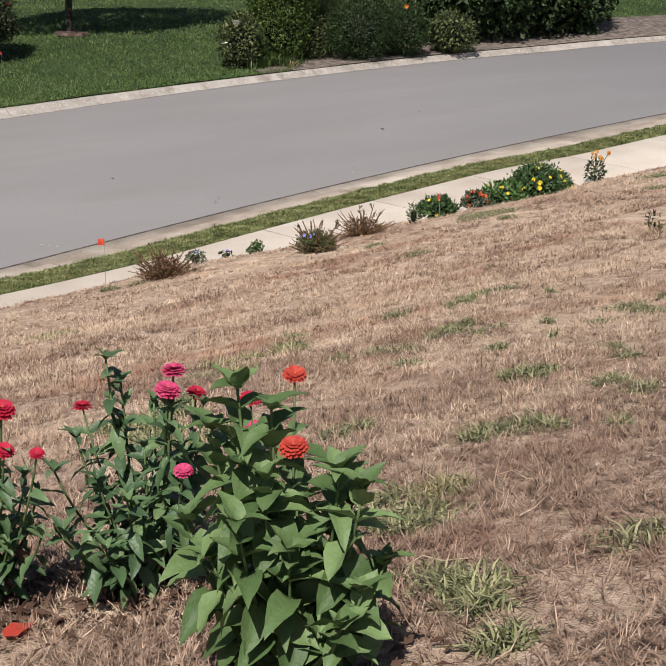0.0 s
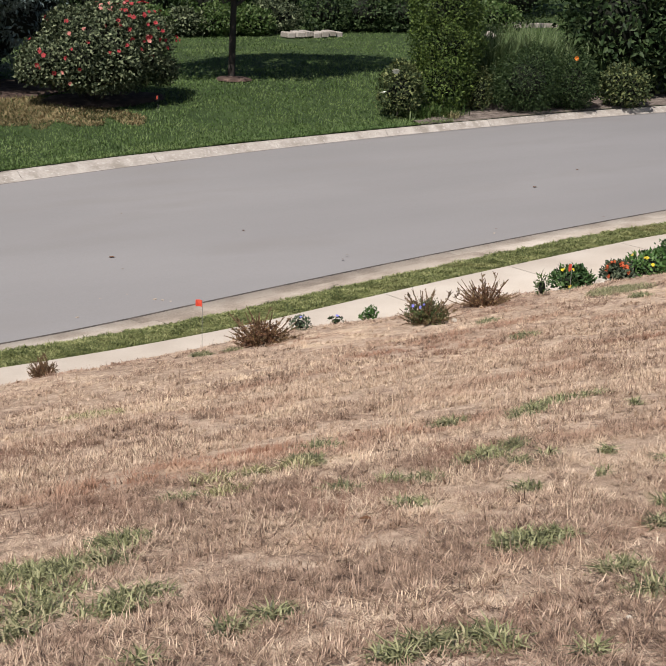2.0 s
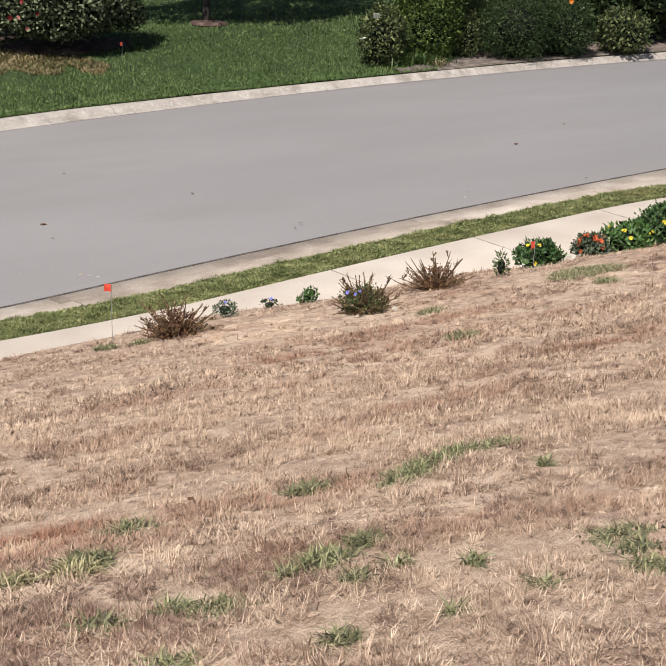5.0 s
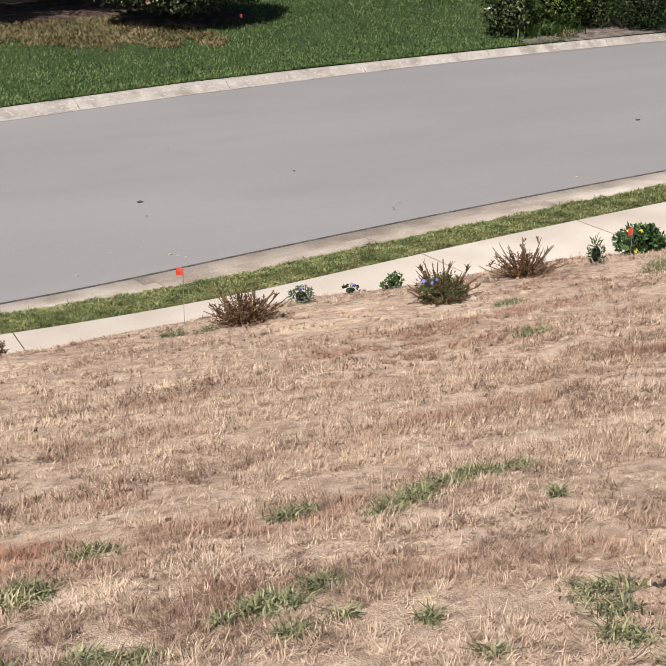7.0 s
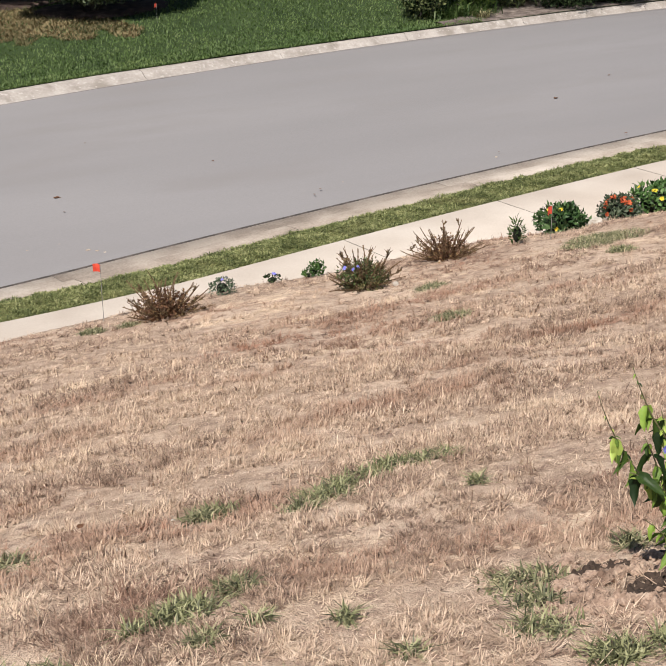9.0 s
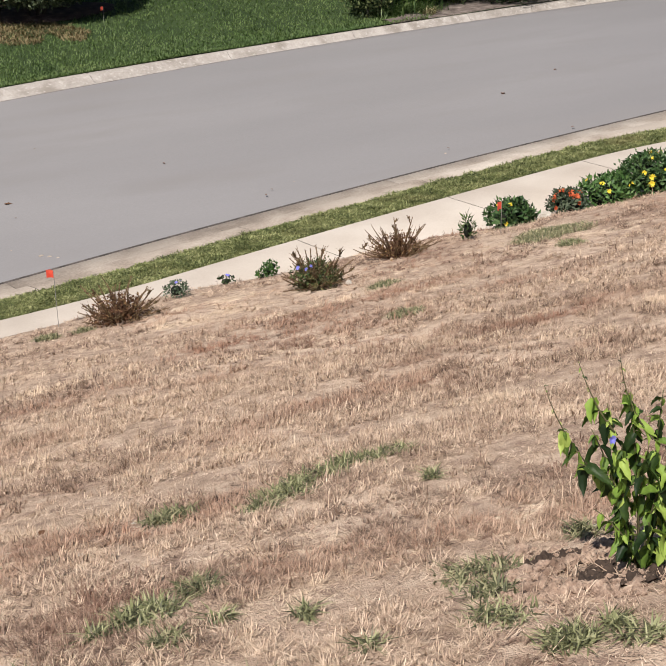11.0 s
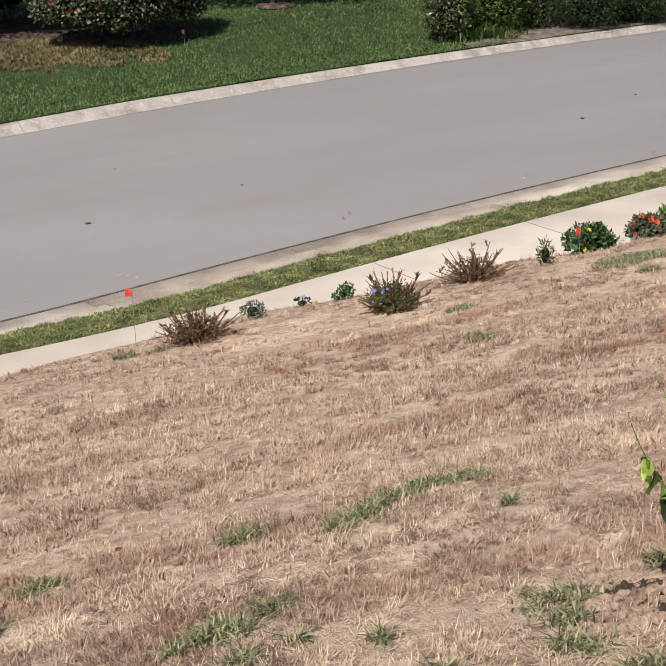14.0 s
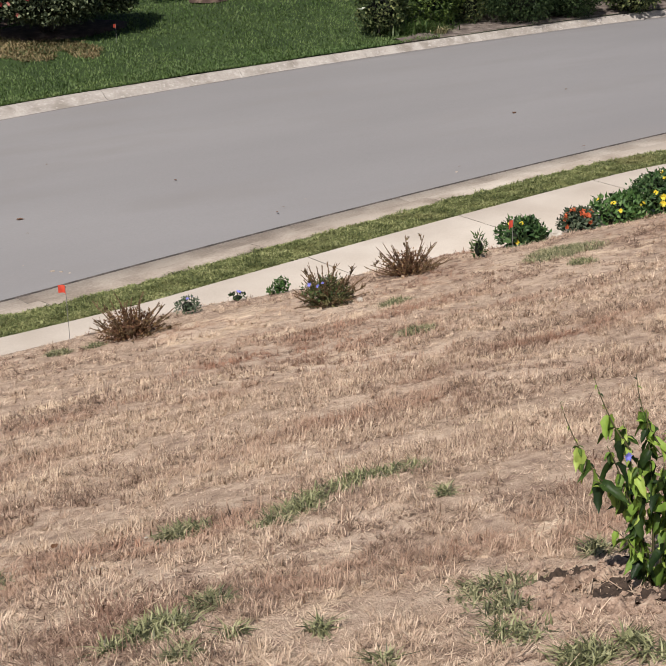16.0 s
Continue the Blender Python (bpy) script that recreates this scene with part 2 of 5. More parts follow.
M["leaf_fresh"] = mat("fresh_mound_leaf", [(0.05, (0.028, 0.070, 0.016)), (0.5, (0.075, 0.150, 0.040)), (0.95, (0.16, 0.26, 0.085))], scale=4, island=0.8, rough=0.5, trans=0.2)
M["leaf_dusky"] = mat("dusky_leaf", [(0.05, (0.020, 0.032, 0.018)), (0.5, (0.052, 0.075, 0.042)), (0.95, (0.13, 0.15, 0.09))], scale=4, island=0.8, rough=0.55, trans=0.12)
# Dark stops paint leaves in shade, lime stops sunlit ones, drawn per leaf.
M["leaf_lime"] = mat("yellow_green_leaf", [(0.18, (0.014, 0.030, 0.009)), (0.42, (0.075, 0.130, 0.024)), (0.60, (0.22, 0.34, 0.055)), (0.88, (0.44, 0.54, 0.13))], scale=16, fine=70, per_object=0.75, rough=0.5, trans=0.3, bump=0.25, bump_scale=90)
M["twig_leaf"] = mat("withered_twig_leaf", [(0.1, (0.060, 0.034, 0.020)), (0.5, (0.140, 0.088, 0.046)), (0.95, (0.26, 0.20, 0.095))], scale=8, island=0.8, rough=0.8, trans=0.1)
# Near-black: the shade deep inside the crowns is put into this colour.
M["core"] = mat("crown_shade", [(0.2, (0.006, 0.008, 0.005)), (0.8, (0.016, 0.018, 0.011))], scale=8, rough=0.95)
def petal(name, a, b):
    return mat(name, [(0.1, a), (0.9, b)], scale=18, island=0.6, rough=0.6, trans=0.25)
M["pink"] = petal("pink_petal", (0.50, 0.030, 0.115), (0.68, 0.105, 0.24))
M["crimson"] = petal("crimson_petal", (0.40, 0.012, 0.038), (0.58, 0.032, 0.080))
M["orange_red"] = petal("orange_red_petal", (0.40, 0.030, 0.028), (0.58, 0.095, 0.055))
M["rust"] = petal("rust_petal", (0.42, 0.065, 0.028), (0.62, 0.15, 0.055))
M["orange"] = petal("orange_petal", (0.75, 0.16, 0.02), (0.85, 0.30, 0.05))
M["amber"] = petal("amber_petal", (0.58, 0.25, 0.05), (0.70, 0.38, 0.11))
M["yellow"] = petal("yellow_petal", (0.75, 0.52, 0.02), (0.85, 0.70, 0.08))
M["violet"] = petal("violet_petal", (0.16, 0.16, 0.62), (0.34, 0.34, 0.85))
M["rose_red"] = petal("rose_petal", (0.25, 0.015, 0.024), (0.44, 0.062, 0.064))
M["rose_pale"] = petal("faded_rose_petal", (0.48, 0.14, 0.12), (0.66, 0.30, 0.26))
M["white_petal"] = petal("white_petal", (0.7, 0.7, 0.6), (0.85, 0.85, 0.78))
M["flag"] = mat("flag_plastic", [(0.2, (0.72, 0.075, 0.045)), (0.8, (0.82, 0.13, 0.08))], scale=20, rough=0.5, trans=0.3)
M["wire"] = mat("wire", [(0.2, (0.18, 0.17, 0.16)), (0.8, (0.30, 0.29, 0.27))], scale=30, rough=0.5)
M["siding"] = mat("white_siding", [(0.2, (0.66, 0.66, 0.65)), (0.8, (0.78, 0.78, 0.77))], scale=3, fine=40, rough=0.6)
M["shingle"] = mat("roof_shingle", [(0.2, (0.05, 0.05, 0.055)), (0.8, (0.12, 0.115, 0.11))], scale=2, fine=30, rough=0.9)
M["blue_glass"] = mat("window_glass", [(0.2, (0.03, 0.04, 0.05)), (0.8, (0.05, 0.06, 0.07))], scale=2, rough=0.05, spec=0.6)
M["sand"] = mat("bare_sandy_clay", [(0.25, (0.36, 0.255, 0.180)), (0.5, (0.54, 0.405, 0.295)), (0.75, (0.70, 0.55, 0.415))], scale=7, fine=110, rough=0.95, bump=0.9, bump_scale=120, patch=[(16.0, (0.34, 0.24, 0.175), 0.55, 0.72)])
M["stone"] = mat("pale_stone", [(0.2, (0.32, 0.28, 0.235)), (0.8, (0.54, 0.49, 0.43))], scale=10, fine=60, rough=0.85, bump=0.4, bump_scale=40)


# ---------------------------------------------------------------- terrain
def road_plane(x, y):
    return -0.51 + 0.0425 * x + 0.0098 * y - 0.0019 * max(-0.5, min(14.0, x - 3.0)) * max(0.0, min(9.0, y - 4.0))


def smooth(a, b, v):
    t = min(1.0, max(0.0, (v - a) / (b - a)))
    return t * t * (3 - 2 * t)


def road_line():
    """Stations along the near edge of the asphalt: arc length, x, y and heading."""
    out = {}
    for sign in (1, -1):
        x, y, th = 0.0, 2.857, math.atan(0.1845)
        ds = 0.25 * sign
        for i in range(4 * (45 if sign > 0 else 80) + 1):
            out[round(i * ds, 2)] = (x, y, th)
            s = (i + 0.5) * ds
            k = 0.004 if s < -2.4 else -0.07 if s < 0 else 0.0115 if s < 12.5 else 0.045
            x, y, th = x + ds * math.cos(th - k * ds / 2), y + ds * math.sin(th - k * ds / 2), th - k * ds
    return sorted((s, *v) for s, v in out.items())


LINE = road_line()
LS = np.array(LINE)


def at(s, n):
    """The plan place at arc length s, n metres to the far side of the near asphalt edge."""
    x, y, th = (np.interp(s, LS[:, 0], LS[:, k]) for k in (1, 2, 3))
    return float(x - n * math.sin(th)), float(y + n * math.cos(th))


def sn(x, y):
    k = int(np.argmin((LS[:, 1] - x) ** 2 + (LS[:, 2] - y) ** 2))
    s, a, b, th = LS[k]
    return s + (x - a) * math.cos(th) + (y - b) * math.sin(th), -(x - a) * math.sin(th) + (y - b) * math.cos(th)


def edge_line(x):
    return 0.88 + 0.036 * x - 0.06 * smooth(-0.6, -2.2, x)


def lawn_edge(x):
    return edge_line(x) + 0.05 * noise.noise((x * 0.9, 3.1, 0)) + 0.035 * noise.noise((x * 4.0, 7.7, 0))


def lawn_z(x, y):
    z = -0.005 + 0.0434 * x - 0.2386 * max(y, -15.0) + 0.0077 * x * max(y, -15.0) * smooth(4, 0, x) * smooth(-14, -7, x)
    z -= (0.035 + 0.055 * smooth(-0.3, -1.6, x)) * smooth(-0.6, 0.0, y - edge_line(x)) + (0.03 * smooth(1.2, 2.5, x) + 0.03 * smooth(3.0, 4.5, x)) * smooth(-1.4, -0.3, y - edge_line(x))
    z -= (0.05 + 0.07 * smooth(-3.6, -5.0, x)) * smooth(-7.0, -8.8, y)
    return z + 0.035 * noise.noise((x * 0.8, y * 0.8, 0)) + 0.014 * noise.noise((x * 3.1, y * 3.1, 4))


def yard_z(x, y, n):
    return road_plane(x, y) + 0.13 + 0.42 * smooth(7.9, 13, n) + 0.012 * max(0, min(n, 60) - 13) + 0.02 * noise.noise((x * 0.7, y * 0.7, 9))


def ground_z(x, y):
    if y < edge_line(x):
        return lawn_z(x, y)
    n = sn(x, y)[1]
    if n > 7.83:
        return yard_z(x, y, n)
    return road_plane(x, y) + (0 if n > -0.05 else 0.13 if n > -0.86 else 0.16 if n > -1.45 else 0.2)


# ---------------------------------------------------------------- mesh helpers
def mesh_of(name, verts, faces, material, smooth_shade=False):
    me = bpy.data.meshes.new(name)
    me.from_pydata([tuple(v) for v in verts], [], faces)
    me.materials.append(material)
    if smooth_shade:
        me.polygons.foreach_set("use_smooth", [True] * len(me.polygons))
    return me


def big_mesh(name, verts, tris, material):
    """A mesh from arrays of vertices and triangles."""
    me = bpy.data.meshes.new(name)
    me.vertices.add(len(verts))
    me.vertices.foreach_set("co", np.ascontiguousarray(verts, dtype=np.float32).ravel())
    me.loops.add(len(tris) * 3)
    me.loops.foreach_set("vertex_index", np.ascontiguousarray(tris, dtype=np.int32).ravel())
    me.polygons.add(len(tris))
    me.polygons.foreach_set("loop_start", np.arange(0, len(tris) * 3, 3, dtype=np.int32))
    me.update(calc_edges=True)
    me.materials.append(material)
    return me


def part(name, data, parent, label=""):
    ob = new(name, data)
    ob.parent = parent
    return tagged(ob, label)


def thing(name, x, y, label, category, group="", kind="", z=None, turn=0.0):
    ob = new(name)
    ob.empty_display_size = 0.1
    ob.matrix_world = pose(x, y, ground_z(x, y) if z is None else z, 0, 0, turn)
    return tagged(ob, label, category, group, kind)


def grid_mesh(name, rows, material, smooth_shade=True):
    """A sheet through rows of points."""
    w = len(rows[0])
    verts = [p for r in rows for p in r]
    faces = [(i * w + j, i * w + j + 1, (i + 1) * w + j + 1, (i + 1) * w + j) for i in range(len(rows) - 1) for j in range(w - 1)]
    return mesh_of(name, verts, faces, material, smooth_shade)


rng = np.random.default_rng(5)


def unit(v):
    return v / np.maximum(np.linalg.norm(v, axis=-1, keepdims=True), 1e-9)


def blades(place, height, width, lean, seed, cup=0.35):
    """Grass blades as bent, tapering strips of three triangles; place: n x 3 roots; height, width: per blade."""
    g = np.random.default_rng(seed)
    n = len(place)
    a = g.uniform(0, 2 * np.pi, n)
    d = np.stack([np.cos(a), np.sin(a), np.zeros(n)], 1)
    side = np.stack([-d[:, 1], d[:, 0], np.zeros(n)], 1) * width[:, None] / 2
    le = (g.normal(0, 1, n) * 0.35 + 1) * lean
    h = height[:, None]
    mid = place + d * (h * 0.35 * le[:, None]) + np.array([0, 0, 1]) * (h * 0.6 / np.sqrt(1 + le[:, None] ** 2))
    tip = place + d * (h * (0.35 + 0.65 * 1.2) * le[:, None]) + np.array([0, 0, 1]) * (h * (1 - cup * np.abs(le[:, None])) / np.sqrt(1 + le[:, None] ** 2))
    v = np.stack([place - side, place + side, mid + side * 0.8, mid - side * 0.8, tip], 1).reshape(-1, 3)
    base = (np.arange(n) * 5)[:, None]
    t = np.concatenate([base + np.array([[0, 1, 2]]), base + np.array([[0, 2, 3]]), base + np.array([[3, 2, 4]])], 1).reshape(-1, 3)
    return v, t


def straws(place, height, width, heading, rise):
    """Straight narrow straws of two triangles with blunt tips; heading and rise: angles of each."""
    n = len(place)
    d = np.stack([np.cos(heading), np.sin(heading), np.zeros(n)], 1)
    side = np.stack([-d[:, 1], d[:, 0], np.zeros(n)], 1) * width[:, None] / 2
    tip = place + d * (np.cos(rise) * height)[:, None] + np.array([0, 0, 1.0]) * (np.sin(rise) * height)[:, None]
    v = np.stack([place - side, place + side, tip + side * 0.45, tip - side * 0.45], 1).reshape(-1, 3)
    b = (np.arange(n) * 4)[:, None]
    t = np.concatenate([b + np.array([[0, 1, 2]]), b + np.array([[0, 2, 3]])], 1).reshape(-1, 3)
    return v, t


def leaves(place, axis, normal, length, width, fold=0.25):
    """Folded pointed leaves of four triangles, from roots, long axes, face normals and sizes."""
    n = len(place)
    axis = unit(axis)
    normal = unit(normal - axis * (normal * axis).sum(1, keepdims=True))
    side = np.cross(axis, normal)
    L, W = length[:, None], width[:, None]
    v = np.stack([place, place + axis * L * 0.45 + side * W / 2 + normal * W * fold, place + axis * L * 0.5, place + axis * L * 0.45 - side * W / 2 + normal * W * fold,
                  place + axis * L - normal * L * 0.12], 1).reshape(-1, 3)
    b = (np.arange(n) * 5)[:, None]
    t = np.concatenate([b + np.array([[0, 1, 2]]), b + np.array([[0, 2, 3]]), b + np.array([[1, 4, 2]]), b + np.array([[2, 4, 3]])], 1).reshape(-1, 3)
    return v, t


def crown(lumps, count, length, width, seed, up=0.2, inner=0.35, floor=0.03, droop=0.0):
    """Leaves spread over the outsides of several ellipsoids (cx, cy, cz, rx, ry, rz), with some further in."""
    g = np.random.default_rng(seed)
    L = np.array(lumps, float)
    area = (L[:, 3] * L[:, 4] + L[:, 4] * L[:, 5] + L[:, 3] * L[:, 5])
    k = g.choice(len(L), count, p=area / area.sum())
    d = unit(g.normal(size=(count, 3)))
    r = 1 - inner * g.random(count) ** 1.6 + 0.06 * g.normal(size=count)
    bumps = np.array([noise.noise(Vector((float(a) * 3.2 + seed, float(b) * 3.2, float(c) * 3.2))) for a, b, c in d])
    r *= 1 + 0.22 * bumps
    p = L[k, :3] + d * L[k, 3:] * r[:, None]
    ok = p[:, 2] > floor
    for c in L:
        q = (((p - c[:3]) / c[3:]) ** 2).sum(1)
        ok &= q > 0.42
    p, d = p[ok], d[ok]
    n = len(p)
    axis = unit(d * 0.7 + g.normal(size=(n, 3)) * 0.8 + np.array([0, 0, up - droop]))
    normal = unit(d + np.array([0, 0, 0.5]) + g.normal(size=(n, 3)) * 0.5)
    s = g.uniform(0.65, 1.3, n)
    return leaves(p, axis, normal, length * s, width * s)


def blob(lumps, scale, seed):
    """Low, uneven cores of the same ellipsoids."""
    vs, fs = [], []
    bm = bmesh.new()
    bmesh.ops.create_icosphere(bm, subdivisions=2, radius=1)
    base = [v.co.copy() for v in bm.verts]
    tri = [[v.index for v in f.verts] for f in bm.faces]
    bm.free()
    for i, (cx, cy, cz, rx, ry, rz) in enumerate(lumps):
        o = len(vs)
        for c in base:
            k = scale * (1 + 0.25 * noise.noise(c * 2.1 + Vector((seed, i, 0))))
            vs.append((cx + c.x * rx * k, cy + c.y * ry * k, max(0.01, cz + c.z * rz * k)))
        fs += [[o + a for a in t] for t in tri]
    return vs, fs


def tube(points, r0, r1, sides=6):
    """A tapering tube along points."""
    pts = [Vector(p) for p in points]
    vs, fs = [], []
    for i, p in enumerate(pts):
        d = (pts[min(i + 1, len(pts) - 1)] - pts[max(i - 1, 0)]).normalized()
        a = d.orthogonal().normalized()
        b = d.cross(a)
        r = r0 + (r1 - r0) * i / (len(pts) - 1)
        vs += [p + (a * math.cos(2 * math.pi * j / sides) + b * math.sin(2 * math.pi * j / sides)) * r for j in range(sides)]
    for i in range(len(pts) - 1):
        for j in range(sides):
            k = (j + 1) % sides
            fs.append((i * sides + j, i * sides + k, (i + 1) * sides + k, (i + 1) * sides + j))
    fs.append(tuple(range((len(pts) - 1) * sides, len(pts) * sides)))
    return vs, fs


def joined(pieces):
    vs, fs = [], []
    for v, f in pieces:
        o = len(vs)
        vs += list(v)
        fs += [tuple(o + i for i in q) for q in f]
    return vs, fs


# ---------------------------------------------------------------- ground, road, kerbs, pavement
def ribbon(s0, s1, step, profile, cross=None):
    """Rows of points along the road; profile: (n, height over the road plane)."""
    rows = []
    for s in np.arange(s0, s1 + step / 2, step):
        row = []
        for n, h in profile:
            x, y = at(float(s), cross(float(s), n) if cross else n)
            row.append((x, y, road_plane(x, y) + h))
        rows.append(row)
    return rows


def far_front(s, n):
    """The asphalt laps further over the far gutter where the street bends away."""
    return 7.83 - (7.83 - n) * (1 - 0.42 * smooth(3.0, 9.0, s))


def verge_shift(s):
    """The verge swings a little towards the road at one end and away from it at the other."""
    return 0.10 * max(0.0, min(2.6, 0.4 - s)) - 0.20 * smooth(6.2, 8.5, s)


def sheet(name, data, label, category, kind="structure"):
    return tagged(new(name, data), label, category, kind=kind)


big = [[(x, y, road_plane(max(-60, min(60, x)), max(-60, min(60, y))) - 0.55 - (1.5 if abs(x) > 60 or abs(y) > 90 else 0)) for x in (-900, -120, -60, 0, 60, 120, 900)] for y in (-900, -120, -60, 0, 60, 120, 900)]
sheet("ground", grid_mesh("ground", big, M["yard_soil"]), "wide grassy ground reaching to the horizon", "ground")

rows = []
for x in np.arange(-30, 14.01, 0.22):
    e = lawn_edge(float(x))
    ys = [e - 0.2 * (k / 1.0) if k < 60 else e - 12 - (k - 60) * 2.0 for k in range(72)]
    rows.append([(float(x), e + 0.015, lawn_z(float(x), e) - 0.16)] + [(float(x), y, lawn_z(float(x), y)) for y in ys])
sheet("lawn", grid_mesh("lawn", rows, M["soil"]), "sloping front lawn of parched brown grass and bare clay", "lawn")

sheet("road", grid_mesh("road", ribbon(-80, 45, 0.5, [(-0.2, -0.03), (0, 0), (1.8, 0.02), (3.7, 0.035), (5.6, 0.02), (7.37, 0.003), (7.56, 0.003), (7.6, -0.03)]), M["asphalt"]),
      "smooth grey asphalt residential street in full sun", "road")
sheet("road_joint", grid_mesh("road_joint", ribbon(-80, 45, 0.25, [(-0.05, 0.006), (-0.02, 0.012), (0.004, 0.006)]), M["joint"]),
      "dark dirt-filled seam between asphalt and gutter", "road joint")

sheet("road_joint", grid_mesh("road_joint", ribbon(-80, 45, 0.25, [(7.366, 0.004), (7.376, 0.013), (7.382, 0.009)], far_front), M["far_joint"]),
      "dark dirt-filled seam along the far kerb", "road joint")
rows = []
ns = [7.79, 8.3, 8.8, 9.5, 10.5, 12, 14, 17, 21, 26, 33, 45, 70, 120]
for s in np.arange(-60, 40.01, 1.0):
    row = []
    for n in ns:
        x, y = at(float(s), n)
        row.append((x, y, yard_z(x, y, n)))
    rows.append(row)
sheet("far_yard", grid_mesh("far_yard", rows, M["yard_soil"]), "mown green lawn across the street", "lawn")
rows = ribbon(-60, 40, 0.25, [(-1.45, 0.10), (-1.41, 0.165), (-1.15, 0.172), (-0.88, 0.142), (-0.84, 0.05)], lambda s, n: n + verge_shift(s))
sheet("verge", grid_mesh("verge", rows, M["verge_soil"]), "narrow grass verge between kerb and pavement", "verge")

# kerb lengths, rolled profile, near and far
near_kerb = tagged(new("kerb_near"), "rolled concrete kerb and gutter along the near side of the road", "kerb", kind="structure")
far_kerb = tagged(new("kerb_far"), "rolled concrete kerb along the far side of the road", "kerb", kind="structure")
NEAR = [(-0.90, -0.1), (-0.90, 0.128), (-0.87, 0.142), (-0.70, 0.138), (-0.57, 0.122), (-0.47, 0.072), (-0.40, 0.030), (-0.36, 0.018), (-0.02, 0.006), (-0.01, -0.05)]
FAR = [(7.37, -0.05), (7.38, 0.008), (7.48, 0.014), (7.56, 0.045), (7.62, 0.09), (7.68, 0.112), (7.80, 0.118), (7.83, 0.105), (7.83, -0.1)]


s = 2.07 - 2.3 * 18
while s < 36:
    for prof, holder, cross in ((NEAR, near_kerb, lambda a, n: n * (1 + 0.22 * smooth(6.2, 8.5, a))), (FAR, far_kerb, far_front)):
        part("kerb_length", grid_mesh("kerb_length", ribbon(s + 0.0025, s + 2.2975, 0.3825, prof, cross), M["curb" if holder is near_kerb else "far_curb"]), holder)
    s += 2.3

# pavement slabs
pavement = tagged(new("pavement"), "pale concrete pavement of broad slabs beside the lawn", "pavement", kind="structure")
s = 4.08 - 1.92 * 18
while s < 26:
    part("slab", grid_mesh("slab", ribbon(s + 0.004, s + 1.916, 0.3186, [(-2.98, 0.0), (-2.98, 0.19), (-2.965, 0.2), (-1.475, 0.185), (-1.46, 0.175), (-1.46, 0.0)], lambda a, n: n + (verge_shift(a) if n > -2 else 0)), M["concrete"]), pavement)
    s += 1.92


# ---------------------------------------------------------------- grass
LX, LY = np.linspace(-11, 11, 441), np.linspace(-14, 1.5, 311)
LZ = np.array([[lawn_z(float(x), float(y)) for x in LX] for y in LY])
WORN = np.array([[0.7 * noise.noise((x * 0.5, y * 1.3, 2.0)) + 0.8 * noise.noise((x * 2.1, y * 3.3, 5.0)) for x in LX.tolist()] for y in LY.tolist()])
TREAD = np.array([[noise.noise((x * 0.6 + 9, y * 1.1, 6.0)) + 0.5 * noise.noise((x * 2.4, y * 2.6, 8.0)) for x in LX.tolist()] for y in LY.tolist()])
SPOT = np.array([[noise.noise((x * 5.2, y * 6.5, 12.0)) + 0.8 * noise.noise((x * 11.0, y * 12.0, 15.0)) for x in LX.tolist()] for y in LY.tolist()])
EDGE = np.array([lawn_edge(float(x)) for x in LX])


def sample(table, x, y):
    fx, fy = np.clip((x - LX[0]) / (LX[1] - LX[0]), 0, len(LX) - 1.001), np.clip((y - LY[0]) / (LY[1] - LY[0]), 0, len(LY) - 1.001)
    i, j = fx.astype(int), fy.astype(int)
    u, w = fx - i, fy - j
    return table[j, i] * (1 - u) * (1 - w) + table[j, i + 1] * u * (1 - w) + table[j + 1, i] * (1 - u) * w + table[j + 1, i + 1] * u * w


# green tufts in the lawn: place and size
GREEN_NEAR = [(-4.67, -9.41, 6), (-4.56, -9.24, 5), (-4.50, -9.13, 8), (-4.12, -8.45, 4), (-4.22, -8.64, 8), (-3.24, -8.44, 2.5), (-4.43, -8.29, 5), (-3.36, -8.29, 3), (-3.60, -8.22, 3), (-3.35, -8.20, 4), (-3.61, -8.19, 4), (-4.09, -7.85, 3), (-3.68, -7.72, 5), (-2.63, -7.57, 4), (-2.75, -7.57, 6), (-2.81, -7.56, 4),
              (-2.70, -7.53, 8), (-2.04, -7.39, 3), (-3.96, -7.39, 5), (-4.01, -7.38, 5), (-1.17, -7.18, 7), (-1.03, -7.17, 2.5), (-1.02, -7.27, 4), (-4.09, -7.08, 8), (-1.20, -6.92, 6)]
GREEN_FAR = [(-4.02, -6.86, 8), (-1.85, -6.85, 2.5), (-1.54, -6.85, 2.5), (-4.11, -6.79, 7), (-3.92, -6.75, 7), (-2.64, -6.74, 5), (-4.05, -6.69, 7), (-3.72, -6.61, 7), (-3.67, -6.56, 8), (-1.57, -6.54, 2.5), (-1.77, -6.40, 2.5), (-2.47, -6.33, 5), (-2.08, -6.25, 2.5), (-1.98, -6.23, 5), (-1.90, -6.20, 8),
             (-0.64, -5.66, 3), (-1.12, -5.43, 7), (-1.02, -5.36, 5), (-0.90, -5.29, 6), (-0.55, -5.26, 5), (-0.67, -5.25, 5), (-0.77, -5.22, 6), (3.15, -1.46, 9), (6.50, -0.56, 16)]
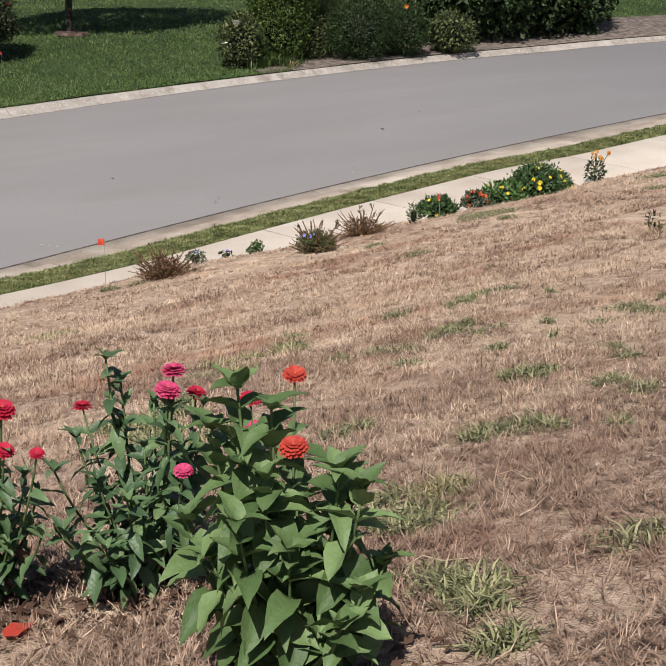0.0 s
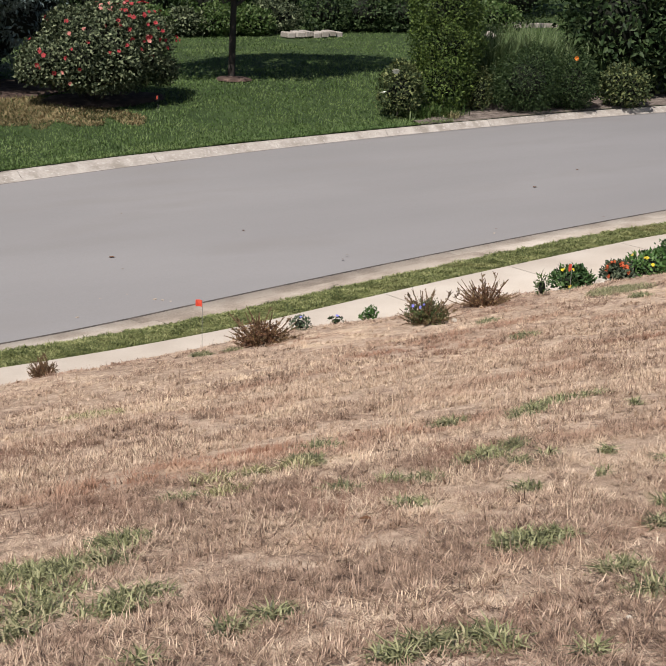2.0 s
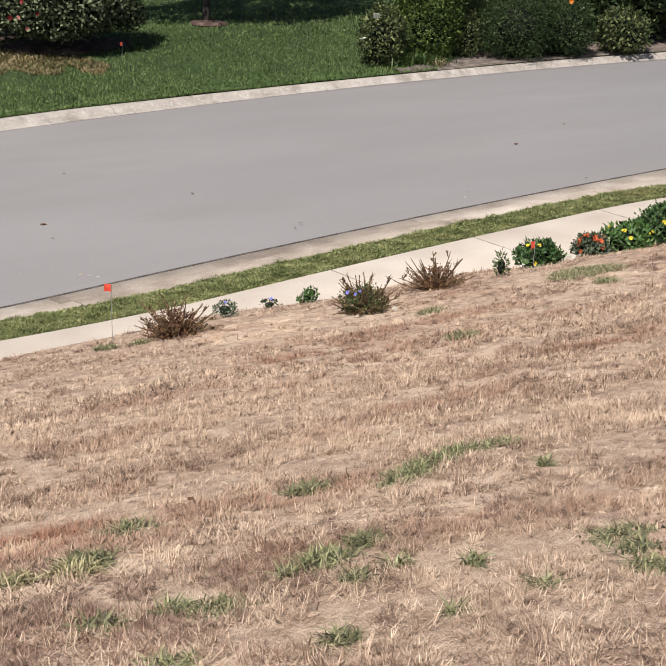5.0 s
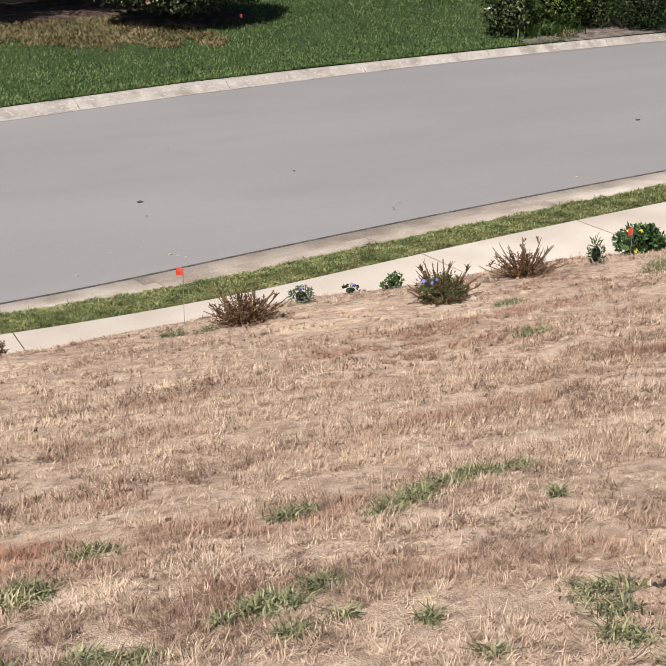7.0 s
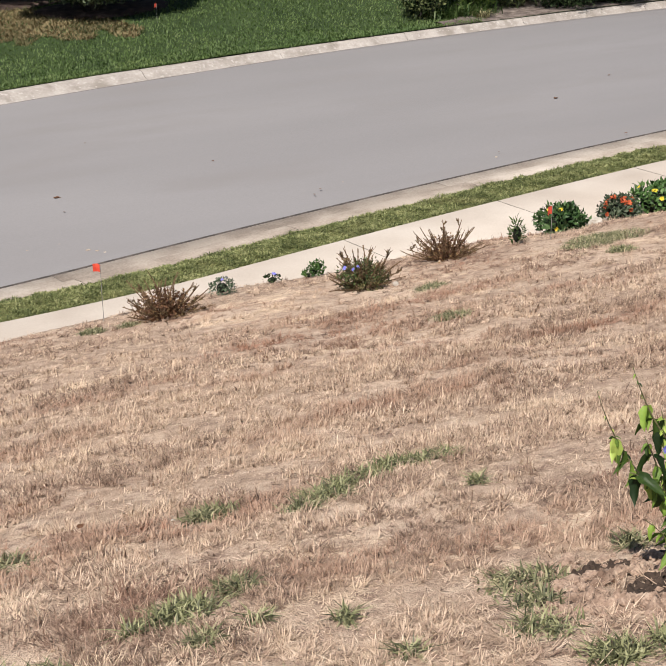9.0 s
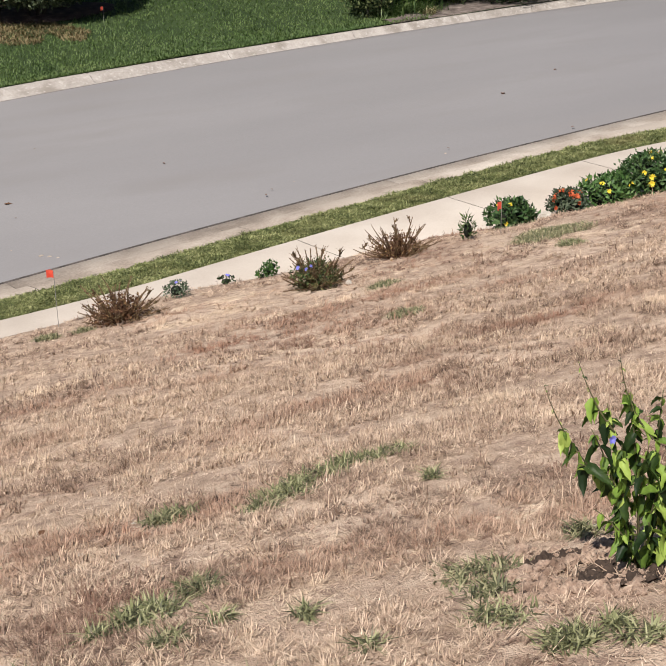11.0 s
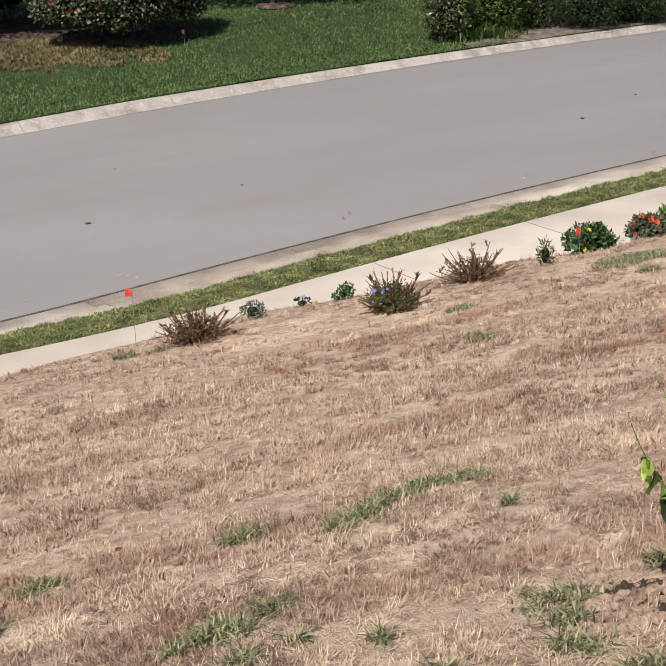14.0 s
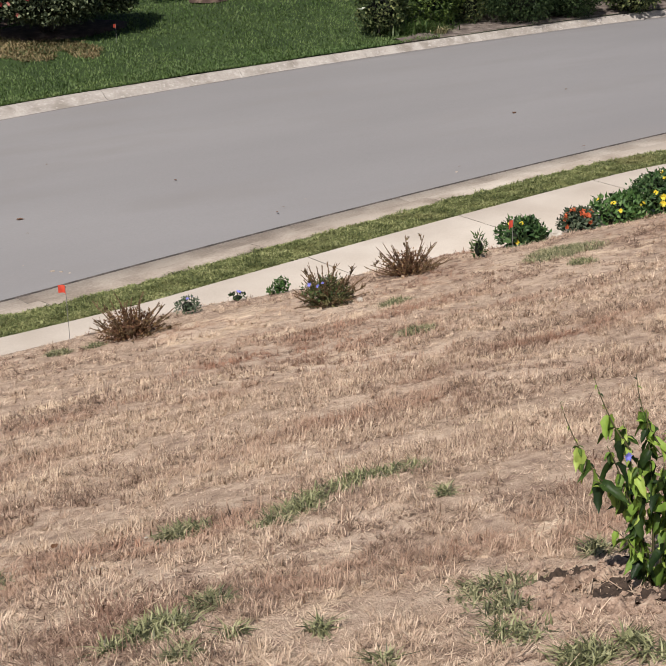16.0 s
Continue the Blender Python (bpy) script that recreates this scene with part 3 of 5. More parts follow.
OLIVE = [(-4.11, -9.24, 6), (-4.49, -9.00, 5), (-4.28, -8.68, 6), (-4.23, -8.48, 6), (-3.43, -8.21, 6), (-4.11, -8.20, 5), (-3.51, -8.17, 4), (-2.81, -8.17, 5), (-2.75, -7.98, 6), (-3.82, -7.76, 4), (-2.30, -7.67, 5), (-4.27, -7.43, 5), (-3.89, -7.29, 6), (-4.19, -7.27, 7), (-2.21, -6.84, 4), (-3.82, -6.80, 7),
         (-1.04, -6.60, 8), (-1.10, -6.74, 6), (-0.60, -6.50, 5), (-1.94, -6.44, 4), (-2.37, -6.41, 6), (-2.70, -6.34, 5), (-1.72, -6.12, 6), (-3.24, -6.02, 5), (-2.54, -5.72, 8), (-1.25, -5.51, 5), (-2.28, -5.38, 7), (-1.53, -5.33, 8)]
OLIVE_FAR = [(1.14, -2.40, 9), (5.14, -1.63, 14), (1.60, -1.24, 7), (1.69, -1.17, 9), (3.23, -0.92, 14), (3.53, -0.76, 20), (-0.56, 0.02, 9), (-0.30, -0.05, 6)]
PALE = [(-4.02, -8.53, 7), (-2.61, -5.79, 6), (-2.79, -5.76, 6), (-2.98, -5.75, 7), (-2.55, -2.94, 12), (-3.05, -6.02, 6)]
TUFT_SCALE = 1 / 72


def dry_zone(zones, seed, trodden, near=True):
    """Straws in small clumps thick over the lawn, thinner where the clay is worn bare."""
    V, T, off = [], [], 0
    per = 9
    for k, (x0, x1, y0, y1, dens, hh, ww) in enumerate(zones):
        g = np.random.default_rng(seed + k)
        n = int((x1 - x0) * (y1 - y0) * dens / per)
        x, y = g.uniform(x0, x1, n), g.uniform(y0, y1, n)
        keep = (y > -10.2 + 0.56 * (x + 5)) & (x > -5.9 + 0.40 * (y + 8.5)) & (y > -8.4 + 0.8 * (x + 2.1) * (x > -2.1) - 9 * (x < -2.1))
        keep = keep if near else ~keep
        band = 0.30 * np.sin((y - 0.16 * x) * 6.9 + 1.5 * np.sin(x * 0.9)) + 0.12 * np.sin((y - 0.1 * x) * 15.1 + 1)
        bare = 0.50 * np.clip((y + 2.6) / 2.2, 0, 1)
        worn = np.clip((sample(WORN, x, y) + band + 1.2 * sample(SPOT, x, y) + 0.44 - bare) / 0.45, 0, 1)
        near_path = np.clip((-6.8 - y) / 1.0, 0, 1) * np.clip((-2.0 - x) / 0.8, 0, 1)
        worn = np.clip(worn + 0.34 * near_path, 0, 1)
        flat = g.random(n) < 0.18 * (1 - worn)
        keep &= (g.random(n) < 0.06 + 0.94 * worn) | flat
        hole = ((x + 0.84) / 0.27) ** 2 + ((y + 6.79) / 0.22) ** 2
        keep &= (hole > 1) | (g.random(n) < 0.4)
        for tx, ty, tr in GREEN_NEAR + GREEN_FAR + OLIVE + OLIVE_FAR:
            keep &= ((x - tx) ** 2 + (y - ty) ** 2 > (tr * TUFT_SCALE * 0.95) ** 2) | (g.random(n) < 0.18)
        tread = np.clip((-2.2 - x) / 1.3, 0, 1) * np.clip((-6.6 - y) / 1.0, 0.45, 1) * 0.70 + 0.10 + 0.32 * np.clip((-5.2 - y) / 1.2, 0, 1) * np.clip((-0.8 - x) / 1.2, 0, 1) + 0.9 * (sample(TREAD, x, y)) + 0.6 * band + 0.5 * sample(SPOT, x, y)
        keep &= (g.random(n) < tread) == trodden
        x, y, worn, flat, near_path = x[keep], y[keep], worn[keep], flat[keep], near_path[keep]
        n = len(x)
        spread = g.uniform(0.005, 0.020, n)
        ox, oy = g.normal(0, 1, (n, per)) * spread[:, None], g.normal(0, 1, (n, per)) * spread[:, None]
        lean = g.uniform(0, 2 * np.pi, n)[:, None] + g.normal(0, 0.8, (n, per))
        stand = np.where(g.random(n) < np.interp(y, [-8.0, -6.0, -4.6, -2.6, -0.8], [0.10, 0.20, 0.46, 0.44, 0.16]) * (1 - flat), 0.85, 0.12 - 0.10 * flat)[:, None]
        ox, oy = np.where(flat[:, None], ox * 2, ox), np.where(flat[:, None], oy * 2, oy)
        lean = np.where(flat[:, None], g.uniform(0, 6.283, (n, per)), lean)
        rise = np.clip(stand + g.normal(0, 0.33, (n, per)) * (1 - 0.6 * flat[:, None]), 0.03, 1.5).ravel()
        x, y = (x[:, None] + ox).ravel(), (y[:, None] + oy).ravel()
        tall = np.repeat((0.75 + 0.4 * worn) * (1 + 0.1 * near_path), per) * np.where(g.random(n * per) < 0.10, 1.9, 1.0)
        ok = y < np.interp(x, LX, EDGE) + 0.04 * g.random(n * per)
        h = hh * g.uniform(0.45, 1.3, n * per) * tall
        v, t = straws(np.column_stack([x, y, sample(LZ, x, y) + g.uniform(-0.003, 0.007, n * per)])[ok], h[ok], (ww * g.uniform(0.6, 1.4, n * per))[ok], lean.ravel()[ok], rise[ok])
        V.append(v)
        T.append(t + off)
        off += len(v)
    return np.concatenate(V), np.concatenate(T)


ZONES = [(-6.4, 0.6, -10.0, -6.0, 27000, 0.028, 0.0027), (-5.2, 2.6, -6.0, -3.0, 20000, 0.026, 0.0034), (-4.2, 5.0, -3.0, 1.0, 11500, 0.025, 0.0047), (5.0, 10.5, -3.0, 1.3, 4600, 0.032, 0.0070)]
v, t = dry_zone(ZONES, 11, False)
sheet("dry_grass", big_mesh("dry_grass", v, t, M["straw"]), "short parched straw-coloured grass covering the lawn", "grass", "stuff")
v, t = dry_zone([(-11.0, 5.0, -14.0, 1.0, 1500, 0.045, 0.007)], 411, False, False)
sheet("dry_grass", big_mesh("dry_grass", v, t, M["straw"]), "thin parched grass over the rest of the lawn", "grass", "stuff")
v, t = dry_zone(ZONES, 11, True)
sheet("trampled_grass", big_mesh("trampled_grass", v, t, M["straw_brown"]), "trampled brown grass in patches on the lawn", "grass", "stuff")


g = np.random.default_rng(21)
sv = g.uniform(-9, 15, 110000)
nv = -1.44 + 0.56 * g.random(110000) + np.where(g.random(110000) > 0.7, 0.035 * np.sin(sv * 7) + 0.03 * np.sin(sv * 17), 0)
pl = []
for s, n in zip(sv.tolist(), nv.tolist()):
    x, y = at(s, n + verge_shift(s))
    pl.append((x, y, road_plane(x, y) + float(np.interp(n, (-1.47, -1.42, -1.1, -0.86), (0.14, 0.16, 0.168, 0.137)))))
pl = np.array(pl)
tall = np.array([1 + 1.1 * noise.noise((a * 7, b * 7, 3)) for a, b, c in pl.tolist()])
v, t = blades(pl, g.uniform(0.022, 0.05, len(pl)) * tall, g.uniform(0.006, 0.012, len(pl)), 1.0, 22)
sheet("verge_grass", big_mesh("verge_grass", v, t, M["strip"]), "clipped yellow-green grass on the verge", "grass", "stuff")

def straw_patch(x, y):
    """Above 0 within the dried patch before the rose bush."""
    c = 15.25 - 0.52 * (x - 1.3) + 0.1 * noise.noise((x * 1.5, 0, 0))
    half = max(0.55, 1.25 - 0.17 * (x - 1.3)) + 0.2 * noise.noise((x * 1.3, 4, 0))
    return 1 - ((x - 1.2) / 2.9) ** 4 - ((y - c) / half) ** 2 + 0.9 * noise.noise((x * 2.2, y * 2.2, 1))


g = np.random.default_rng(23)
pl = []
while len(pl) < 260000:
    s = float(g.uniform(-6, 24))
    n = 7.80 + 21 * float(g.random()) ** 1.7
    x, y = at(s, n)
    if n < 9.25 and x > 9.95 + 0.9 * (n - 7.8):
        continue
    if ((x - 1.6) / 2.5) ** 2 + ((y - 17.2) / 1.25) ** 2 < 1:
        continue
    if -2 < x < 5.2 and straw_patch(x, y) > 0 and g.random() < 0.80:
        continue
    pl.append((x, y, yard_z(x, y, n) - 0.005))
pl = np.array(pl)
count = len(pl)
v, t = straws(pl, g.uniform(0.03, 0.065, count), g.uniform(0.012, 0.024, count), g.uniform(0, 6.283, count), g.uniform(0.25, 1.2, count))
sheet("yard_grass", big_mesh("yard_grass", v, t, M["yard"]), "thick mown green grass across the street", "grass", "stuff")

pl = []
while len(pl) < 22000:
    x, y = float(g.uniform(-1.6, 5.0)), float(g.uniform(13.0, 17.0))
    if straw_patch(x, y) > -0.1:
        pl.append((x, y, yard_z(x, y, sn(x, y)[1]) - 0.005))
pl = np.array(pl)
count = len(pl)
v, t = straws(pl, g.uniform(0.04, 0.09, count), g.uniform(0.014, 0.026, count), g.uniform(0, 6.283, count), g.uniform(0.1, 0.9, count))
sheet("dry_yard_grass", big_mesh("dry_yard_grass", v, t, M["yard_straw"]), "patch of dried straw-coloured grass before the rose bush", "grass", "stuff")


# ---------------------------------------------------------------- shrubs across the street
def shrub(name, x, y, lumps, count, length, width, leaf, seed, label, category="shrub", core=0.55, stems=5, group="", **kw):
    ob = thing(name, x, y, label, category, group)
    v, t = crown(lumps, count, length, width, seed, **kw)
    part("foliage", big_mesh("foliage", v, t, M[leaf]), ob)
    # Added solid core, coloured as the shade between the leaves.
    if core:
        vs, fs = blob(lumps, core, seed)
        part("inner_growth", mesh_of("inner_growth", vs, fs, M["core"], True), ob, "near-black solid core standing in for the shade inside the shrub")["kind"] = "stuff"
    g = random.Random(seed)
    top = max(c[2] for c in lumps)
    for i in range(stems):
        c = g.choice(lumps)
        a, b = g.uniform(-0.12, 0.12), g.uniform(-0.12, 0.12)
        part("stem", mesh_of("stem", *tube([(a, b, -0.03), (a * 1.5 + c[0] * 0.3, b * 1.5 + c[1] * 0.3, top * 0.35), (c[0] * 0.7, c[1] * 0.7, c[2])], 0.025, 0.01), M["bark"]), ob)
    return ob


def flower_puffs(ob, lumps, count, size, material, seed, name="flower", up=0.2, spread=1.0):
    """Small many-petalled flowers on the outside of a crown."""
    g = np.random.default_rng(seed)
    L = np.array(lumps, float)
    made = 0
    while made < count:
        c = L[g.integers(len(L))]
        d = unit(g.normal(size=(1, 3)) + np.array([[-0.3, -0.8, up]]))[0]
        p = c[:3] + d * c[3:] * (1.0 + 0.05 * g.random()) * spread
        if p[2] < 0.08 or any((((p - q[:3]) / q[3:]) ** 2).sum() < 0.8 for q in L):
            made += 0.2
            continue
        n = 9
        a = np.linspace(0, 2 * np.pi, n, endpoint=False) + g.random()
        u = unit(np.cross(d, [0.3, 0.2, 1.0])[None])[0]
        w = np.cross(d, u)
        ax = np.cos(a)[:, None] * u + np.sin(a)[:, None] * w + d * g.uniform(0.2, 0.9, n)[:, None]
        s = size * g.uniform(0.75, 1.25)
        v, t = leaves(np.repeat(p[None], n, 0), ax, np.repeat(d[None], n, 0), np.full(n, s * 0.55), np.full(n, s * 0.42), 0.1)
        part(name, big_mesh(name, v, t, material), ob)
        made += 1


rose_lumps = [(-0.05, -0.3, 0.62, 1.05, 0.7, 0.42), (0.1, 0, 1.15, 1.15, 0.95, 0.75), (-0.85, 0, 0.85, 0.62, 0.7, 0.48), (0.85, -0.1, 0.95, 0.62, 0.75, 0.58), (0.45, 0.1, 1.55, 0.72, 0.65, 0.45),
              (-0.45, -0.45, 0.95, 0.5, 0.5, 0.42), (0.35, -0.6, 0.85, 0.48, 0.45, 0.4), (1.15, 0.0, 1.35, 0.42, 0.5, 0.35), (-0.5, 0.1, 1.45, 0.45, 0.5, 0.4), (-1.25, -0.1, 0.7, 0.38, 0.4, 0.3), (1.3, -0.2, 0.62, 0.32, 0.4, 0.28)]
rose = shrub("rose_bush", 3.65, 15.1, rose_lumps, 30000, 0.074, 0.046, "leaf_rose", 31, "large rounded rose bush with grey-green leaves and red blooms", "rose bush", floor=0.24, stems=9)
flower_puffs(rose, rose_lumps, 32, 0.085, M["rose_red"], 32, up=1.0)
flower_puffs(rose, [(0.75, -0.2, 1.45, 0.65, 0.7, 0.5), (1.1, -0.2, 1.2, 0.5, 0.6, 0.4)], 52, 0.09, M["rose_red"], 321, up=1.0)
flower_puffs(rose, rose_lumps[:5], 14, 0.09, M["rose_pale"], 322, up=1.0)

blue_lumps = [(0, 0, 3.3, 2.6, 2.2, 1.3), (1.2, -1.0, 2.5, 1.3, 1.2, 0.6), (-1.0, -1.5, 2.35, 1.5, 1.2, 0.6), (0.2, 0, 4.5, 1.7, 1.6, 1.2), (0.3, -1.7, 2.15, 1.2, 0.9, 0.45), (-2.6, -1.6, 2.2, 1.4, 1.2, 0.6), (-1.9, -2.2, 1.75, 0.8, 0.5, 0.3), (0.0, 1.0, 1.1, 2.0, 0.9, 1.2), (-2.6, 0.9, 1.1, 1.6, 0.9, 1.2), (-4.2, -1.0, 2.2, 1.4, 1.4, 0.7), (0.9, -1.35, 1.4, 0.55, 0.5, 0.45), (1.2, -1.3, 1.9, 0.6, 0.5, 0.45), (0.5, -1.2, 2.0, 0.7, 0.6, 0.5)]
shrub("blue_spruce", 1.7, 17.6, blue_lumps, 46000, 0.11, 0.04, "leaf_blue", 33, "spreading evergreen with drooping blue-grey foliage", "evergreen", stems=0, droop=0.5, core=0.7)
spruce = bpy.data.objects["blue_spruce"]
part("trunk", mesh_of("trunk", *tube([(0, 0, -0.05), (0.05, 0, 1.5), (0, 0.05, 4.6)], 0.2, 0.06, 9), M["bark"]), spruce)

arb_lumps = [(0, 0, 0.7, 0.70, 0.70, 0.72), (0.03, 0, 1.4, 0.75, 0.74, 0.8), (-0.03, 0, 2.1, 0.75, 0.74, 0.8), (0.02, 0, 2.8, 0.74, 0.72, 0.8), (0, 0, 3.5, 0.68, 0.66, 0.8), (0, 0, 4.2, 0.5, 0.5, 0.8), (0, 0, 4.8, 0.25, 0.25, 0.6)]
shrub("arborvitae", 10.45, 13.1, arb_lumps, 56000, 0.058, 0.026, "leaf_arb", 35, "tall columnar arborvitae with dense bright green sprays", "conifer", stems=1, up=0.5, inner=0.25)
shrub("boxwood_shrub", 9.25, 12.85, [(0, 0, 0.5, 0.46, 0.46, 0.5), (0.1, 0.1, 0.75, 0.35, 0.35, 0.35)], 3400, 0.075, 0.04, "leaf_box", 36, "rounded small-leaved shrub with pale green leaves at the lawn edge", "shrub")
shrub("spirea_shrub", 11.15, 12.85, [(0, 0, 0.45, 0.32, 0.32, 0.5)], 2200, 0.05, 0.025, "leaf_box", 37, "thin upright shrub with greyish leaves in the mulch bed", "shrub", core=0.5)
shrub("mounded_shrub", 12.1, 12.45, [(0, 0, 0.62, 0.78, 0.66, 0.66), (0.3, 0.1, 0.9, 0.5, 0.5, 0.45)], 13000, 0.058, 0.024, "leaf_dark", 38, "dark green mounded shrub at the kerb", "shrub")
shrub("mounded_shrub", 13.2, 12.3, [(0, 0, 0.55, 0.52, 0.5, 0.6)], 7500, 0.058, 0.024, "leaf_dark", 39, "dark green mounded shrub at the kerb", "shrub")
shrub("pale_leaved_shrub", 14.5, 12.15, [(0, 0, 0.42, 0.56, 0.5, 0.46), (-0.2, 0, 0.55, 0.35, 0.35, 0.35)], 2600, 0.09, 0.05, "leaf_box", 40, "low shrub with pale-edged leaves beside the kerb", "shrub")
hedge_lumps = [(-2.0, 0.2, 1.6, 1.25, 1.2, 1.55), (-0.6, 0, 1.7, 1.3, 1.3, 1.7), (0.9, -0.2, 1.6, 1.3, 1.2, 1.6), (2.0, -0.3, 1.3, 1.0, 1.0, 1.3), (-1.2, 0.3, 3.2, 1.3, 1.2, 1.2), (0.6, 0.2, 3.1, 1.4, 1.2, 1.2)]
shrub("viburnum", 17.2, 13.2, hedge_lumps, 22000, 0.17, 0.085, "leaf_dark", 41, "tall dense viburnum with large dark glossy leaves", "shrub", stems=7)

boxwood = bpy.data.objects["boxwood_shrub"]
flower_puffs(boxwood, [(-0.36, -0.42, 1.0, 0.03, 0.03, 0.03)], 1, 0.19, M["white_petal"], 361)
flower_puffs(boxwood, [(-0.62, -0.42, 0.50, 0.03, 0.03, 0.03)], 1, 0.19, M["white_petal"], 362)
mound = bpy.data.objects["mounded_shrub.001"]
flower_puffs(mound, [(-0.1, -0.2, 1.1, 0.05, 0.05, 0.05)], 1, 0.09, M["orange"], 363)

# ornamental grass behind the mounded shrubs
og = thing("ornamental_grass", 12.6, 13.65, "tall arching clump of fine green ornamental grass", "ornamental grass")
g = np.random.default_rng(43)
pl = np.column_stack([g.normal(0, 0.66, 2800), g.normal(0, 0.3, 2800), np.zeros(2800)])
v, t = blades(pl, g.uniform(1.2, 2.0, 2800), g.uniform(0.014, 0.026, 2800), 0.36, 44, 0.4)
part("foliage", big_mesh("foliage", v, t, M["leaf_grass"]), og)
dl = thing("daylily", 9.95, 12.55, "low clump of arching strap leaves at the conifer's foot", "daylily")
pl = np.column_stack([g.normal(0, 0.28, 420), g.normal(0, 0.12, 420), np.zeros(420)])
v, t = blades(pl, g.uniform(0.2, 0.42, 420), g.uniform(0.015, 0.025, 420), 0.8, 45, 0.5)
part("foliage", big_mesh("foliage", v, t, M["leaf_mid"]), dl)

clump = thing("dried_grass_clump", *at(10.75, 8.15), "small clump of bleached dead grass in the mulch", "grass clump")
pl = np.column_stack([g.normal(0, 0.07, 160), g.normal(0, 0.06, 160), np.zeros(160)])
v, t = blades(pl, g.uniform(0.10, 0.24, 160), g.uniform(0.010, 0.018, 160), 0.7, 46, 0.4)
part("foliage", big_mesh("foliage", v, t, M["tuft_pale"]), clump)

# tree with its crown above the view
tree = thing("lawn_tree", 7.35, 16.85, "young shade tree with dark slender trunk in a mulch ring", "tree")
part("trunk", mesh_of("trunk", *tube([(0, 0, -0.05), (0.0, 0, 0.15), (0.02, 0.0, 0.9), (0.05, 0.02, 1.7), (0.06, 0.03, 2.6), (0.05, 0, 4.2)], 0.085, 0.05, 10), M["bark"], True), tree)
tg = random.Random(9)
for i in range(9):
    a = i * 2.4
    z0 = 1.55 + 0.28 * i
    e = (math.cos(a) * tg.uniform(1.1, 1.9), math.sin(a) * tg.uniform(1.1, 1.9), z0 + tg.uniform(0.9, 1.5))
    part("limb", mesh_of("limb", *tube([(0.05, 0.02, z0), (e[0] * 0.45, e[1] * 0.45, z0 + 0.4), e], 0.04, 0.012, 6), M["bark"], True), tree)
tree_lumps = [(0, 0, 3.9, 2.6, 2.1, 1.2), (1.9, 0.1, 3.6, 1.5, 1.5, 0.9), (-1.7, -0.2, 3.7, 1.5, 1.4, 0.9), (0.2, 1.1, 3.6, 1.5, 1.2, 0.9), (0, -0.8, 3.7, 1.4, 1.2, 0.8), (0, 0, 5.0, 1.5, 1.5, 1.0)]
v, t = crown(tree_lumps, 30000, 0.15, 0.09, 47, inner=0.8)
part("foliage", big_mesh("foliage", v, t, M["leaf_mid"]), tree)


def patch(name, cx, cy, rx, ry, h, material, label, category, seed, up=0.0, relief=0.0, rings=8, spokes=28):
    """A low uneven mound or bed lying on the ground."""
    rows = []
    for i in range(rings + 1):
        r = i / rings
        row = []
        for j in range(spokes + 1):
            a = 2 * math.pi * (j % spokes) / spokes
            k = r * (1 + 0.16 * noise.noise((math.cos(a) * 1.7 + seed, math.sin(a) * 1.7, seed)))
            x, y = cx + math.cos(a) * rx * k, cy + math.sin(a) * ry * k
            row.append((x, y, ground_z(x, y) + up + h * (1 - r * r) * (1 + 0.5 * noise.noise((x * 4, y * 4, seed))) + (0.012 if r < 0.95 else -0.02) + relief * (noise.noise((x * 22, y * 22, seed)) + 0.6 * noise.noise((x * 55, y * 55, seed)))))
        rows.append(row)
    return sheet(name, grid_mesh(name, rows, material), label, category)


patch("mulch_ring", 7.35, 16.75, 0.40, 0.36, 0.04, M["mulch"], "ring of reddish brown mulch round the tree", "mulch", 1, 0.03)
patch("rose_mulch_bed", 3.85, 15.35, 1.3, 0.65, 0.05, M["mulch"], "dark mulch bed under the rose bush", "mulch", 2, 0.03)
patch("spruce_mulch_bed", 1.6, 17.2, 2.6, 1.35, 0.05, M["mulch"], "dark mulch bed under the spreading evergreen", "mulch", 3, 0.03)
rows = []
for s in np.arange(9.8, 22.1, 0.3):
    row = []
    for n, h in ((7.80, -0.05), (7.82, 0.012), (8.4, 0.02), (9.0, 0.035), (9.7, 0.04), (10.2, 0.015), (10.3, -0.05)):
        n = 7.80 + (n - 7.80) * (0.15 + 0.85 * smooth(10.0, 11.6, float(s)))
        x, y = at(float(s), n + (0.06 * noise.noise((float(s), n, 0)) if n > 8 else 0))
        row.append((x, y, yard_z(x, y, n) + h))
    rows.append(row)
sheet("kerbside_mulch_bed", grid_mesh("kerbside_mulch_bed", rows, M["pale_mulch"]), "strip of brown mulch under the shrubs along the kerb", "mulch")

